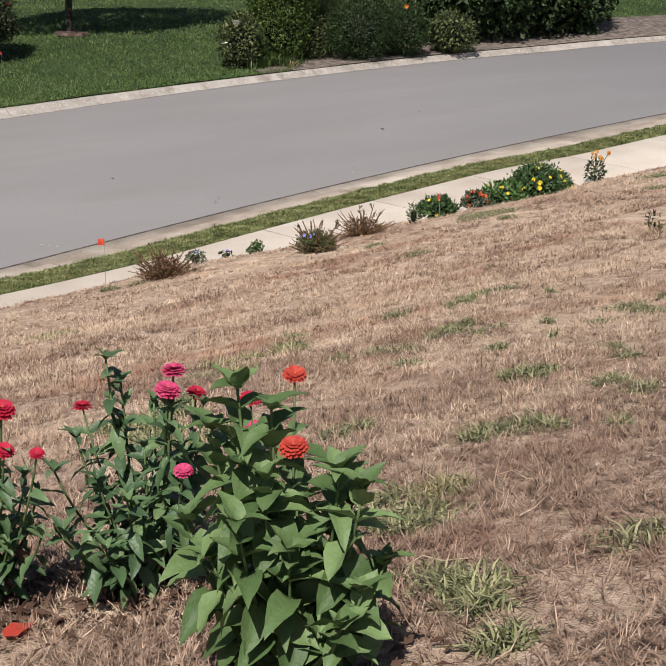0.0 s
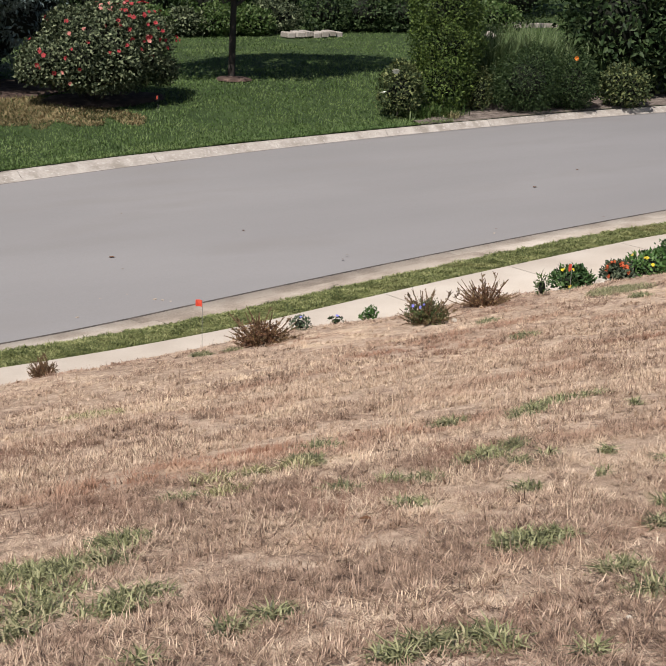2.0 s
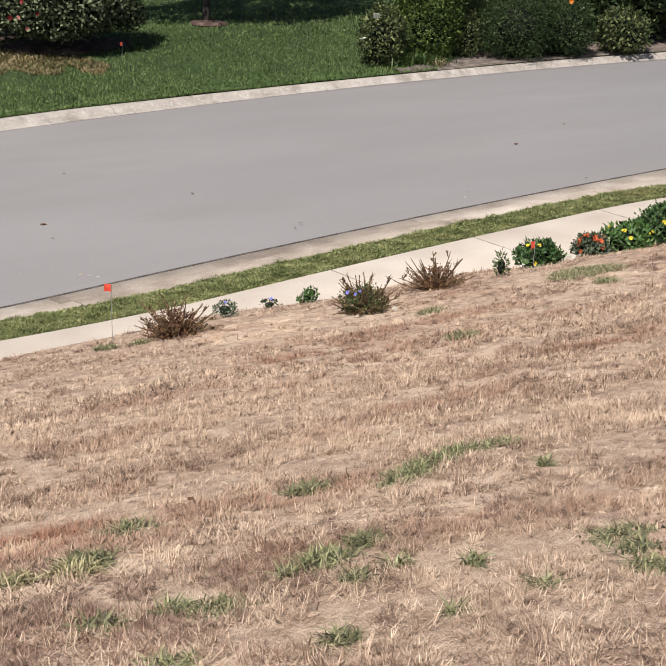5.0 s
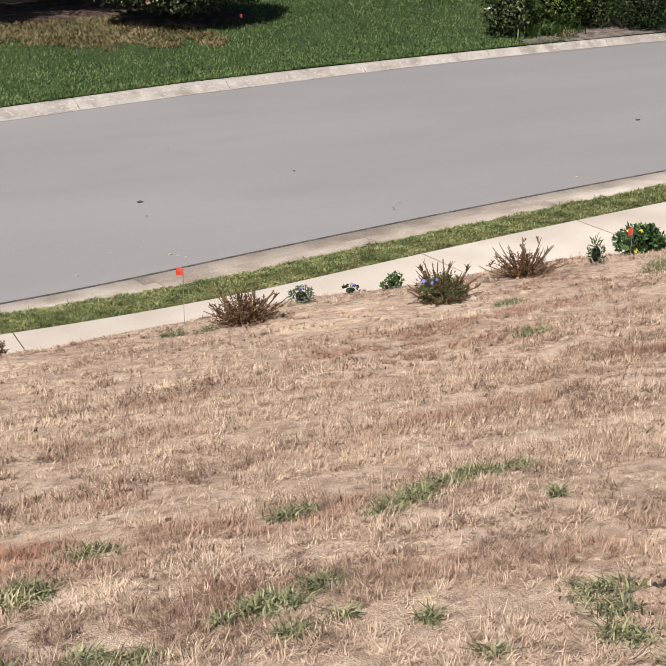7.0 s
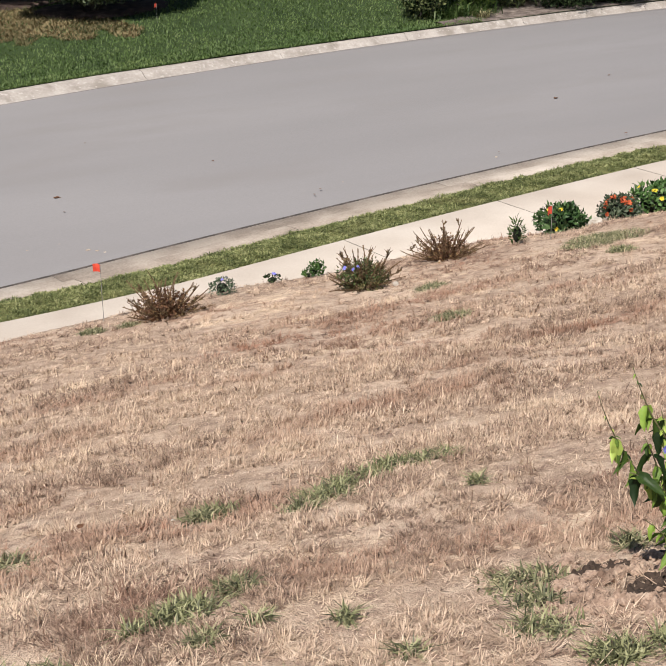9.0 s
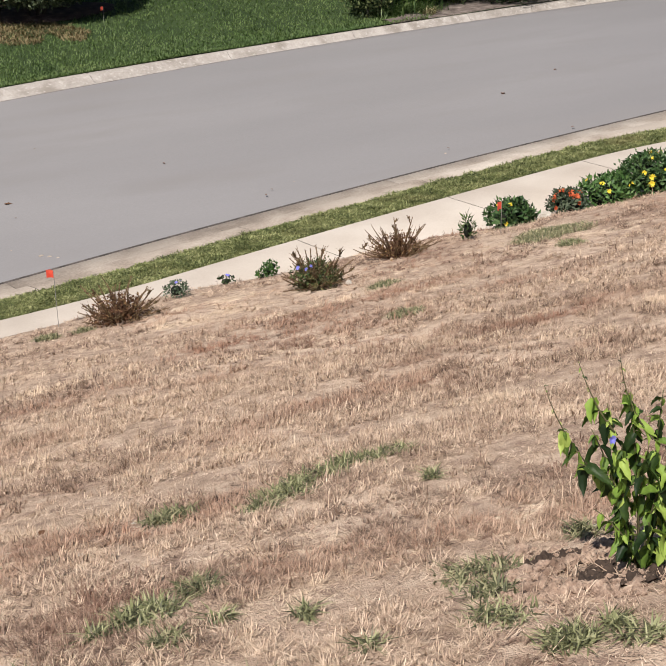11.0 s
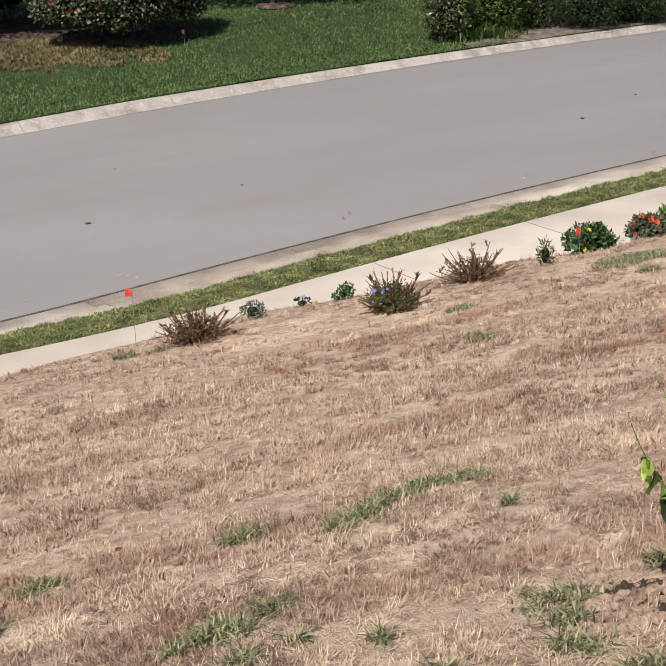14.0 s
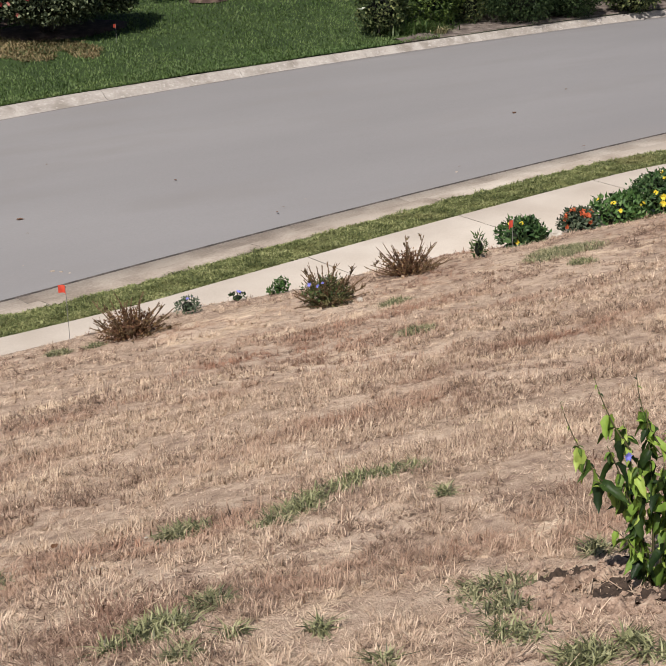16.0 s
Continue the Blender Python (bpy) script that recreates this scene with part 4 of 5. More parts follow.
# back of the yard
bg = random.Random(4)
for i, (x, y, r, h, leaf) in enumerate([(8.9, 25.6, 0.8, 0.75, "leaf_mid"), (9.9, 25.3, 0.7, 0.7, "leaf_rose"), (10.7, 25.2, 0.75, 0.8, "leaf_mid"), (11.7, 25.0, 0.7, 0.75, "leaf_mid"), (12.6, 25.3, 0.8, 0.9, "leaf_rose"),
                                     (14.2, 25.2, 0.9, 1.1, "leaf_dark"), (15.3, 24.8, 0.9, 1.15, "leaf_dark"), (16.4, 24.3, 0.9, 1.1, "leaf_dark"), (17.4, 23.8, 0.8, 0.9, "leaf_mid"), (18.9, 23.3, 0.8, 0.8, "leaf_mid"), (18.6, 25.2, 0.9, 1.7, "leaf_dark"), (20.2, 24.0, 1.2, 2.0, "leaf_dark"), (22.0, 22.4, 1.2, 1.9, "leaf_dark"), (7.15, 26.6, 0.85, 1.9, "leaf_dark"), (5.8, 26.2, 1.2, 1.7, "leaf_dark"), (9.65, 27.4, 0.8, 1.9, "leaf_dark"), (11.6, 27.2, 1.2, 1.7, "leaf_mid"), (13.6, 27.0, 1.2, 1.9, "leaf_dark"), (16.3, 26.4, 1.0, 1.15, "leaf_dark")]):
    shrub("border_shrub", x, y, [(0, 0, h * 0.5, r, r * 0.8, h * 0.55), (bg.uniform(-0.3, 0.3), 0, h * 0.7, r * 0.6, r * 0.6, h * 0.4)], 2600, 0.09, 0.06, leaf, 60 + i, "rounded garden shrub in the border at the back of the yard", "shrub", group="border shrubs", stems=0)
for i, (x, y, r, h) in enumerate([(4.2, 30, 2.4, 5.5), (7.0, 31, 1.4, 6.0), (12.6, 30.5, 1.6, 5.0), (15.0, 31.5, 1.4, 6.0), (20.4, 29, 1.8, 5.5), (22, 27.5, 2.6, 6.0), (25.5, 25.5, 2.6, 6), (-0.5, 29, 2.8, 6)]):
    ob = shrub("background_tree", x, y, [(0, 0, h * 0.4, r, r * 0.9, h * 0.42), (0.7, -0.3, h * 0.65, r * 0.8, r * 0.8, h * 0.3), (-0.8, -0.3, h * 0.3, r * 0.8, r * 0.8, h * 0.3)], 5200, 0.2, 0.12, "leaf_dark", 80 + i,
               "dense dark leafy tree closing the back of the yard", "tree", group="background trees", stems=0)
    part("trunk", mesh_of("trunk", *tube([(0, 0, -0.05), (0.05, 0, h * 0.3), (0, 0, h * 0.7)], 0.2, 0.06, 8), M["bark"]), ob)

# glimpse of the house behind the trees
house = thing("house", 16.5, 41.0, "white-sided house glimpsed through the trees behind the yard", "house", turn=-12)


def box(x0, x1, y0, y1, z0, z1):
    v = [(x, y, z) for x in (x0, x1) for y in (y0, y1) for z in (z0, z1)]
    return v, [(0, 1, 3, 2), (4, 6, 7, 5), (0, 4, 5, 1), (2, 3, 7, 6), (0, 2, 6, 4), (1, 5, 7, 3)]


part("wall", mesh_of("wall", *joined([box(-9, 9, 0, 8, -0.5, 3.2)]), M["siding"]), house)
part("siding", mesh_of("siding", *joined([box(-9.0, 9.0, -0.03 + 0.012 * (i % 2), 0, 0.2 * i, 0.2 * i + 0.185) for i in range(16)]), M["siding"]), house, "white lapped boards")
part("roof", mesh_of("roof", [(-9.6, -0.7, 3.1), (9.6, -0.7, 3.1), (9.6, 4, 5.4), (-9.6, 4, 5.4), (-9.6, 8.7, 3.1), (9.6, 8.7, 3.1), (-9.6, -0.7, 2.95), (9.6, -0.7, 2.95), (9.6, 8.7, 2.95), (-9.6, 8.7, 2.95)],
                     [(0, 1, 2, 3), (3, 2, 5, 4), (6, 7, 1, 0), (9, 4, 5, 8), (6, 9, 8, 7), (0, 3, 4, 9, 6), (1, 7, 8, 5, 2)], M["shingle"]), house, "dark shingled roof")
for wx in (-6.5, -2.2, 2.2, 6.5):
    w = part("window", mesh_of("window", *box(wx - 0.5, wx + 0.5, -0.07, -0.01, 1.0, 2.3), M["siding"]), house)
    part("pane", mesh_of("pane", *box(wx - 0.42, wx + 0.42, -0.085, -0.06, 1.08, 2.22), M["blue_glass"]), w)
wall = thing("garden_wall", 20.0, 23.9, "low grey stone garden wall at the back of the yard", "garden wall", turn=-22)
for i in range(6):
    bm = bmesh.new()
    bmesh.ops.create_cube(bm, size=1)
    for v in bm.verts:
        v.co = Vector((v.co.x * 0.449 + (i - 2.5) * 0.45, v.co.y * 0.3, v.co.z * 0.18 + 0.07))
    bmesh.ops.bevel(bm, geom=bm.edges[:], offset=0.02, segments=1, affect="EDGES")
    me = bpy.data.meshes.new("block")
    bm.to_mesh(me)
    bm.free()
    me.materials.append(M["far_curb"])
    part("block", me, wall)

# bare pale ground showing between the straws
for i, (x, y, a, b) in enumerate([(2.05, -0.62, 0.55, 0.22), (0.75, -0.25, 0.5, 0.14), (-0.9, -0.35, 0.45, 0.12), (3.0, -0.75, 0.5, 0.16), (-1.1, -6.2, 0.40, 0.13), (-1.45, -5.98, 0.35, 0.12), (-0.72, -6.25, 0.3, 0.12), (-2.1, -5.49, 0.35, 0.14), (-1.0, -1.6, 0.6, 0.16), (0.6, -2.6, 0.6, 0.16), (-1.9, -0.4, 0.5, 0.14), (0.5, -0.85, 0.5, 0.16), (3.6, -1.2, 0.6, 0.2), (-2.9, -8.25, 0.3, 0.2)]):
    patch("bare_clay", x, y, a, b, 0.0, M["sand"], "patch of bare pale clay between the dry grass", "bare soil", 20 + i, -0.012, 0.011, 14, 64)


# ---------------------------------------------------------------- single leaves, stems and flowers of the nearer plants
def leaf_mesh(name, length, width, material, seed, bend=0.35, cup=0.18, heart=0.0, teeth=0.0):
    """An ovate pointed leaf along +x with a sunken midrib, three strips wide on each side."""
    g = random.Random(seed)
    tw = g.uniform(-0.25, 0.25)
    outline = [(0.0, 0.06), (0.05, 0.48 + heart), (0.17, 0.90 + heart * 0.4), (0.34, 1.02), (0.54, 0.95), (0.74, 0.66), (0.90, 0.28), (1.0, 0.02)]
    verts, faces = [], []
    for i, (u, w) in enumerate(outline):
        x = u * length
        drop = -bend * length * u * u + 0.05 * length * u
        for j, v in enumerate((-1, -0.5, 0, 0.5, 1)):
            y = v * w * width / 2 * (1 + teeth * (0.5 if i % 2 else -0.5))
            z = drop + cup * abs(v) ** 1.3 * w * width + tw * y * u + 0.07 * width * math.sin(i * 2.1 + j * 1.3 + seed) * abs(v)
            verts.append((x, y, z))
    for i in range(len(outline) - 1):
        for j in range(4):
            a = i * 5 + j
            faces.append((a, a + 1, a + 6, a + 5))
    return mesh_of(name, verts, faces, material, True)


def set_leaf(parent, data, root, out, tilt, roll, scale=1.0, name="leaf"):
    """A leaf at root whose axis points out (plan angle) and rises by tilt degrees."""
    ob = new(name, data)
    ob.parent = parent
    ob.matrix_basis = Matrix.Translation(root) @ Euler((0, 0, out)).to_matrix().to_4x4() @ Euler((0, -radians(tilt), 0)).to_matrix().to_4x4() @ Euler((radians(roll), 0, 0)).to_matrix().to_4x4() @ Matrix.Scale(scale, 4)
    return ob


def bezier(a, b, c, n):
    a, b, c = Vector(a), Vector(b), Vector(c)
    return [a * (1 - t) ** 2 + b * 2 * t * (1 - t) + c * t * t for t in [i / (n - 1) for i in range(n)]]


def zinnia_head(parent, at_point, size, petals, face, seed, disc="rust", flat=False):
    """A double flower: rings of overlapping rounded petals round a small disc."""
    g = random.Random(seed)
    d = Vector(face).normalized()
    u = d.orthogonal().normalized()
    w = d.cross(u)
    head = None
    V, T, off = [], [], 0
    rings = [(0.50, 15, 0.02, 0.30), (0.46, 14, 0.14, 0.34), (0.38, 12, 0.25, 0.36), (0.28, 9, 0.35, 0.34), (0.17, 7, 0.42, 0.30)]
    if flat:
        rings = rings[:3]
    for k, (r, n, lift, wd) in enumerate(rings):
        a = np.linspace(0, 2 * np.pi, n, endpoint=False) + g.uniform(0, 1)
        radial = np.cos(a)[:, None] * np.array(u) + np.sin(a)[:, None] * np.array(w)
        ax = radial + np.array(d) * (0.0 + 0.16 * k + np.array([g.uniform(-0.1, 0.1) for _ in a])[:, None])
        root = np.array(at_point) + radial * size * 0.04 + np.array(d) * size * lift * 0.55
        m = len(a)
        ax = unit(ax)
        nr = unit(np.array(d)[None] - ax * (ax @ np.array(d))[:, None])
        sd = np.cross(ax, nr)
        L, W = size * r, size * wd * 0.62
        ring = np.stack([root - sd * W * 0.15, root + sd * W * 0.15, root + ax * L * 0.6 + sd * W * 0.5 + nr * W * 0.1, root + ax * L * 0.95 + sd * W * 0.3 - nr * W * 0.05,
                         root + ax * L * 0.95 - sd * W * 0.3 - nr * W * 0.05, root + ax * L * 0.6 - sd * W * 0.5 + nr * W * 0.1, root + ax * L * 0.6 - nr * W * 0.02], 1).reshape(-1, 3)
        b = (np.arange(m) * 7)[:, None]
        tri = np.concatenate([b + np.array([[i, j, 6]]) for i, j in ((0, 1), (1, 2), (2, 3), (3, 4), (4, 5), (5, 0))], 1).reshape(-1, 3)
        V.append(ring)
        T.append(tri + off)
        off += len(ring)
    head = part("flower_head", big_mesh("flower_head", np.concatenate(V), np.concatenate(T), M[petals]), parent)
    bm = bmesh.new()
    bmesh.ops.create_icosphere(bm, subdivisions=2, radius=size * 0.05)
    for v in bm.verts:
        v.co *= 1 + 0.25 * noise.noise(v.co * 60 / size)
        v.co += Vector(at_point) + d * size * (0.22 if not flat else 0.13)
    me = bpy.data.meshes.new("disc")
    bm.to_mesh(me)
    bm.free()
    me.materials.append(M[disc])
    part("disc", me, head)


ZLEAF = [leaf_mesh("zinnia_leaf", 0.076, 0.043, M["leaf"], k, 0.15 + 0.13 * k, 0.20 + 0.06 * (k % 2)) for k in range(6)]
DEEP = [leaf_mesh("zinnia_leaf", 0.072, 0.031, M["leaf_deep"], 9 + k, 0.2 + 0.14 * k, 0.16) for k in range(5)]
OLD = leaf_mesh("withered_leaf", 0.06, 0.022, M["leaf_old"], 15, 0.5, 0.35)


def zinnia_plant(x, y, stems, label, seed, leaf_scale=1.0, spacing=0.045, low=0.25, kinds=ZLEAF):
    """stems: (tip dx, dy, height over the ground at the base, petals or None, flower size)."""
    ob = thing("zinnia_plant", x, y, label, "flower plant", "zinnia plants")
    g = random.Random(seed)
    for k, (dx, dy, h, petals, size) in enumerate(stems):
        if petals:
            dx, dy, h = dx - x, dy - y, h - ob.location.z
        a = (g.uniform(-0.03, 0.03), g.uniform(-0.03, 0.03), -0.02)
        pts = bezier(a, (dx * 0.75, dy * 0.75, h * 0.45), (dx, dy, h), 9)
        part("stem", mesh_of("stem", *tube(pts, 0.0042, 0.0024, 6), M["stem"], True), ob)
        n = max(3, int(h / spacing))
        turn = g.uniform(0, 3)
        for i in range(n):
            f = low + (0.97 - low) * (i + 0.5) / n
            if petals and f > 0.86 and size > 0.03:
                break
            p = pts[min(8, int(f * 8))].lerp(pts[min(8, int(f * 8) + 1)], f * 8 - int(f * 8))
            turn += math.pi / 2 + g.uniform(-0.35, 0.35)
            for side in (0, math.pi):
                s = leaf_scale * (0.62 + 0.55 * math.sin(math.pi * min(1, f * 0.95))) * g.uniform(0.8, 1.2)
                if kinds is DEEP and g.random() < 0.16:
                    continue
                if kinds is DEEP and f < 0.5 and g.random() < 0.12:
                    set_leaf(ob, OLD, p, turn + side, g.uniform(-60, -20), g.uniform(-40, 40), s, "withered_leaf")
                    continue
                set_leaf(ob, g.choice(kinds), p, turn + side + g.uniform(-0.3, 0.3), g.uniform(-48, 20) if f < 0.8 else g.uniform(5, 60), g.uniform(-30, 30), s)
        if not petals:
            for q in range(5):
                set_leaf(ob, g.choice(kinds), pts[-1], q * 1.26 + turn, g.uniform(35, 75), g.uniform(-15, 15), leaf_scale * g.uniform(0.45, 0.8))
        else:
            lean = Vector((dx * 0.6 + g.uniform(-0.2, 0.2) - 0.12, dy * 0.6 + g.uniform(-0.2, 0.2) - 0.22, 1.0))
            zinnia_head(ob, pts[-1], size, petals, lean, seed * 10 + k, flat=size < 0.05)
    return ob


# tips with a flower are given by their place, the leafy ones from the foot of the plant
zinnia_plant(-5.01, -9.225, [(-4.92, -9.09, 2.595, "orange_red", 0.056), (-4.82, -8.95, 2.675, "orange_red", 0.047), (-4.85, -8.84, 2.595, "crimson", 0.047),
                            (-0.104, 0.025, 0.582, None, 0), (-0.081, -0.041, 0.561, None, 0), (-0.133, 0.057, 0.506, None, 0), (-0.006, -0.129, 0.466, None, 0), (0.006, -0.176, 0.451, None, 0), (-0.103, 0.026, 0.479, None, 0), (-0.145, 0.122, 0.311, None, 0), (0.102, -0.122, 0.262, None, 0), (-0.102, -0.049, 0.445, None, 0), (-0.026, -0.04, 0.376, None, 0), (-0.012, -0.203, 0.277, None, 0), (-0.166, -0.072, 0.395, None, 0), (-0.096, -0.117, 0.341, None, 0), (0.059, -0.025, 0.29, None, 0), (-0.137, 0.053, 0.264, None, 0), (-0.051, -0.198, 0.225, None, 0), (0.03, -0.09, 0.43, None, 0), (0.06, -0.08, 0.37, None, 0)],
             "bushy zinnia with broad light-green leaves and orange-red flowers", 3, 1.02, 0.040, 0.22)
zinnia_plant(-4.88, -8.50, [(-4.77, -8.40, 2.505, "pink", 0.058), (-4.885, -8.57, 2.535, "pink", 0.058), (-4.683, -8.357, 2.42, "crimson", 0.05), (-4.747, -8.693, 2.454, "pink", 0.058), (-4.90, -8.66, 2.385, "pink", 0.043), (-4.89, -8.17, 2.37, "crimson", 0.047),
                            (-0.02, 0.181, 0.508, None, 0), (0.017, 0.182, 0.448, None, 0), (0.176, 0.076, 0.391, None, 0), (-0.004, -0.079, 0.469, None, 0), (0.001, 0.048, 0.334, None, 0), (-0.12, 0.142, 0.35, None, 0), (-0.197, 0.096, 0.303, None, 0), (-0.246, -0.04, 0.227, None, 0), (-0.164, -0.012, 0.18, None, 0), (-0.124, -0.101, 0.288, None, 0), (0.045, 0.091, 0.25, None, 0), (0.112, 0.066, 0.302, None, 0), (-0.113, 0.057, 0.275, None, 0), (-0.169, -0.081, 0.18, None, 0), (-0.218, 0.046, 0.18, None, 0), (0.057, 0.034, 0.19, None, 0), (-0.01, 0.148, 0.344, None, 0), (0.08, 0.14, 0.4, None, 0), (-0.06, -0.05, 0.22, None, 0)],
             "tall zinnia with dark green leaves and pink flowers", 4, 0.86, 0.032, 0.12, DEEP)
zinnia_plant(-5.20, -8.26, [(-5.22, -8.47, 2.53, "crimson", 0.058), (-5.235, -8.44, 2.50, "pink", 0.05), (-5.22, -8.47, 2.44, "crimson", 0.045), (-5.16, -8.50, 2.43, "crimson", 0.034),
                            (0.053, -0.006, 0.324, None, 0), (0.092, -0.055, 0.311, None, 0), (0.125, -0.043, 0.256, None, 0), (0.052, -0.067, 0.243, None, 0), (0.056, -0.147, 0.242, None, 0), (-0.003, -0.042, 0.32, None, 0), (0.002, 0.037, 0.193, None, 0), (0.064, -0.193, 0.228, None, 0), (-0.005, -0.168, 0.217, None, 0), (0.053, 0.039, 0.349, None, 0)],
             "sparse zinnia with crimson flowers and small leaves", 5, 0.72, 0.036, 0.15, DEEP)


g = np.random.default_rng(77)
count = 620
cx, cy = np.array([(-5.01, -9.25), (-4.90, -8.55), (-5.2, -8.35)])[g.integers(0, 3, count)].T
x, y = cx + g.normal(0, 0.13, count), cy + g.normal(0, 0.12, count)
place = np.column_stack([x, y, [ground_z(a, b) + 0.012 for a, b in zip(x.tolist(), y.tolist())]])
v, t = leaves(place, np.column_stack([g.normal(size=(count, 2)), g.uniform(-0.1, 0.5, count)]), np.column_stack([g.normal(0, 0.5, (count, 2)), np.ones(count)]), g.uniform(0.02, 0.055, count), g.uniform(0.008, 0.022, count))
sheet("leaf_litter", big_mesh("leaf_litter", v, t, M["leaf_old"]), "dead brown leaves littering the ground under the zinnias", "leaf litter", "stuff")


def fallen_petal(x, y, size, material, label, turn):
    ob = thing("fallen_leaf", x, y, label, "leaf", turn=turn)
    lf = leaf_mesh("blade", size, size * 0.55, material, 7, 0.12, 0.12)
    b = part("blade", lf, ob)
    b.location = (0, 0, 0.02)


fallen_petal(-5.27, -8.54, 0.085, M["orange_red"], "fallen red leaf lying on the dry grass", 20)

# yellow-green plant in the dug hole
LIME = [leaf_mesh("salvia_leaf", 0.064, 0.026, M["leaf_lime"], 20 + k, 0.15 + 0.13 * k, 0.30, 0.22, 0.30) for k in range(6)]


def pit(name, cx, cy, rx, ry, rim, label, seed, inside):
    """A ragged ring of thrown-up clay, or the dark floor within it."""
    rows = []
    lo, hi = (0.0, 1.12) if inside else (0.8, 1.8)
    for i in range(25):
        u = lo + (hi - lo) * i / 24
        row = []
        for j in range(91):
            a = 2 * math.pi * (j % 90) / 90
            k = u * (1 + 0.28 * noise.noise((math.cos(a) * 1.6 + seed, math.sin(a) * 1.6, seed)) + 0.10 * noise.noise((math.cos(a) * 5, math.sin(a) * 5, seed)))
            x, y = cx + math.cos(a) * rx * k, cy + math.sin(a) * ry * k
            rough = 0.026 * noise.noise((x * 24, y * 24, seed)) + 0.022 * noise.noise((x * 60, y * 60, seed)) + 0.013 * noise.noise((x * 150, y * 150, seed))
            z = 0.012 + (rough * 0.8 if inside else rim * math.sin(math.pi * min(1, (u - 0.8) / 1.0)) * (0.7 + 0.9 * noise.noise((x * 9, y * 9, 2))) + rough * (1 if u < 1.7 else 0) - (0.03 if u >= 1.75 else 0.006))
            row.append((x, y, ground_z(x, y) + z))
        rows.append(row)
    return sheet(name, grid_mesh(name, rows, M["dark_soil" if inside else "pale_soil"], True), label, "soil")


pit("dug_hole", -0.75, -6.90, 0.145, 0.095, 0, "dark freshly dug soil round the plant", 5, True)
pit("dug_hole", -0.83, -6.66, 0.085, 0.035, 0, "dark freshly dug soil beside the plant", 6, True)
pit("clay_heap", -0.83, -6.83, 0.13, 0.10, 0.012, "ragged heap of pale clay thrown up from the hole", 7, False)


def clod(x, y, size, seed, name="clay_clod", label="pale crumbling clod of dug clay", material="pale_soil", category="clod", group="clods round the hole", flat=0.7):
    ob = thing(name, x, y, label, category, group)
    bm = bmesh.new()
    bmesh.ops.create_icosphere(bm, subdivisions=3, radius=size / 2)
    for v in bm.verts:
        k = 1 + 0.6 * noise.noise(v.co * (2.4 / size) + Vector((seed, seed * 0.7, 0))) + 0.3 * noise.noise(v.co * (7 / size) + Vector((seed, 0, 3)))
        v.co = Vector((v.co.x * k, v.co.y * k * 0.85, v.co.z * k * flat + size * 0.12))
    me = bpy.data.meshes.new(name)
    bm.to_mesh(me)
    bm.free()
    me.materials.append(M[material])
    part("lump", me, ob)
    return ob


cg = random.Random(12)
for i in range(170):
    a, r = cg.uniform(0, 6.28), cg.uniform(0.13, 0.36)
    clod(-0.86 + math.cos(a) * r * 0.85, -6.81 + math.sin(a) * r * 0.85, cg.uniform(0.007, 0.034) if i % 5 or not i % 9 else cg.uniform(0.035, 0.065), i, "clay_clod" if i % 9 else "soil_clod", "pale crumbling clod of dug clay" if i % 9 else "dark crumbling clod of dug soil", "pale_soil" if i % 9 else "dark_soil")


def salvia_stem(ob, root, tip, kind, g):
    """A thin stem from root to tip: leafy ones carry drooping opposite leaves, bare ones end in a long dry spike."""
    root, tip = Vector(root), Vector(tip)
    side = Vector((tip.x - root.x, tip.y - root.y, 0))
    pts = bezier(root, root + side * (0.30 if kind == "leafy" else 0.62) + Vector((g.uniform(-0.02, 0.02), g.uniform(-0.02, 0.02), (tip.z - root.z) * (0.6 if kind == "leafy" else 0.36))), tip, 9)
    part("stem", mesh_of("stem", *tube(pts, 0.0032, 0.0008 if kind == "bare" else 0.0014, 6), M["salvia_stem"], True), ob)
    length = (tip - root).length
    start, end = (0.16, 0.66) if kind == "bare" else (0.34 if length > 0.3 else 0.2, 0.98)
    n = max(2, round(length * (end - start) / 0.034))
    turn = g.uniform(0, 3)
    for i in range(n):
        f = start + (end - start) * (i + 0.5) / n
        k = min(7, int(f * 8))
        p = pts[k].lerp(pts[k + 1], f * 8 - k)
        turn += 1.57 + g.uniform(-0.35, 0.35)
        for half in (0, math.pi):
            set_leaf(ob, g.choice(LIME), p, turn + half, g.uniform(-88, -38) if g.random() < 0.75 else g.uniform(-30, 25), g.uniform(-40, 40), g.uniform(0.7, 1.2) * (1.0 if f < 0.88 else 0.6))
            if g.random() < 0.45:
                set_leaf(ob, g.choice(LIME), p, turn + half + g.uniform(-0.7, 0.7), g.uniform(-60, 50), g.uniform(-50, 50), g.uniform(0.3, 0.55))
    if kind == "bare":
        for i in range(7):
            k = 5 + i % 3
            set_leaf(ob, g.choice(LIME), pts[k].lerp(pts[k + 1], g.random()), g.uniform(0, 6.2), g.uniform(-40, 30), 0, g.uniform(0.12, 0.24))


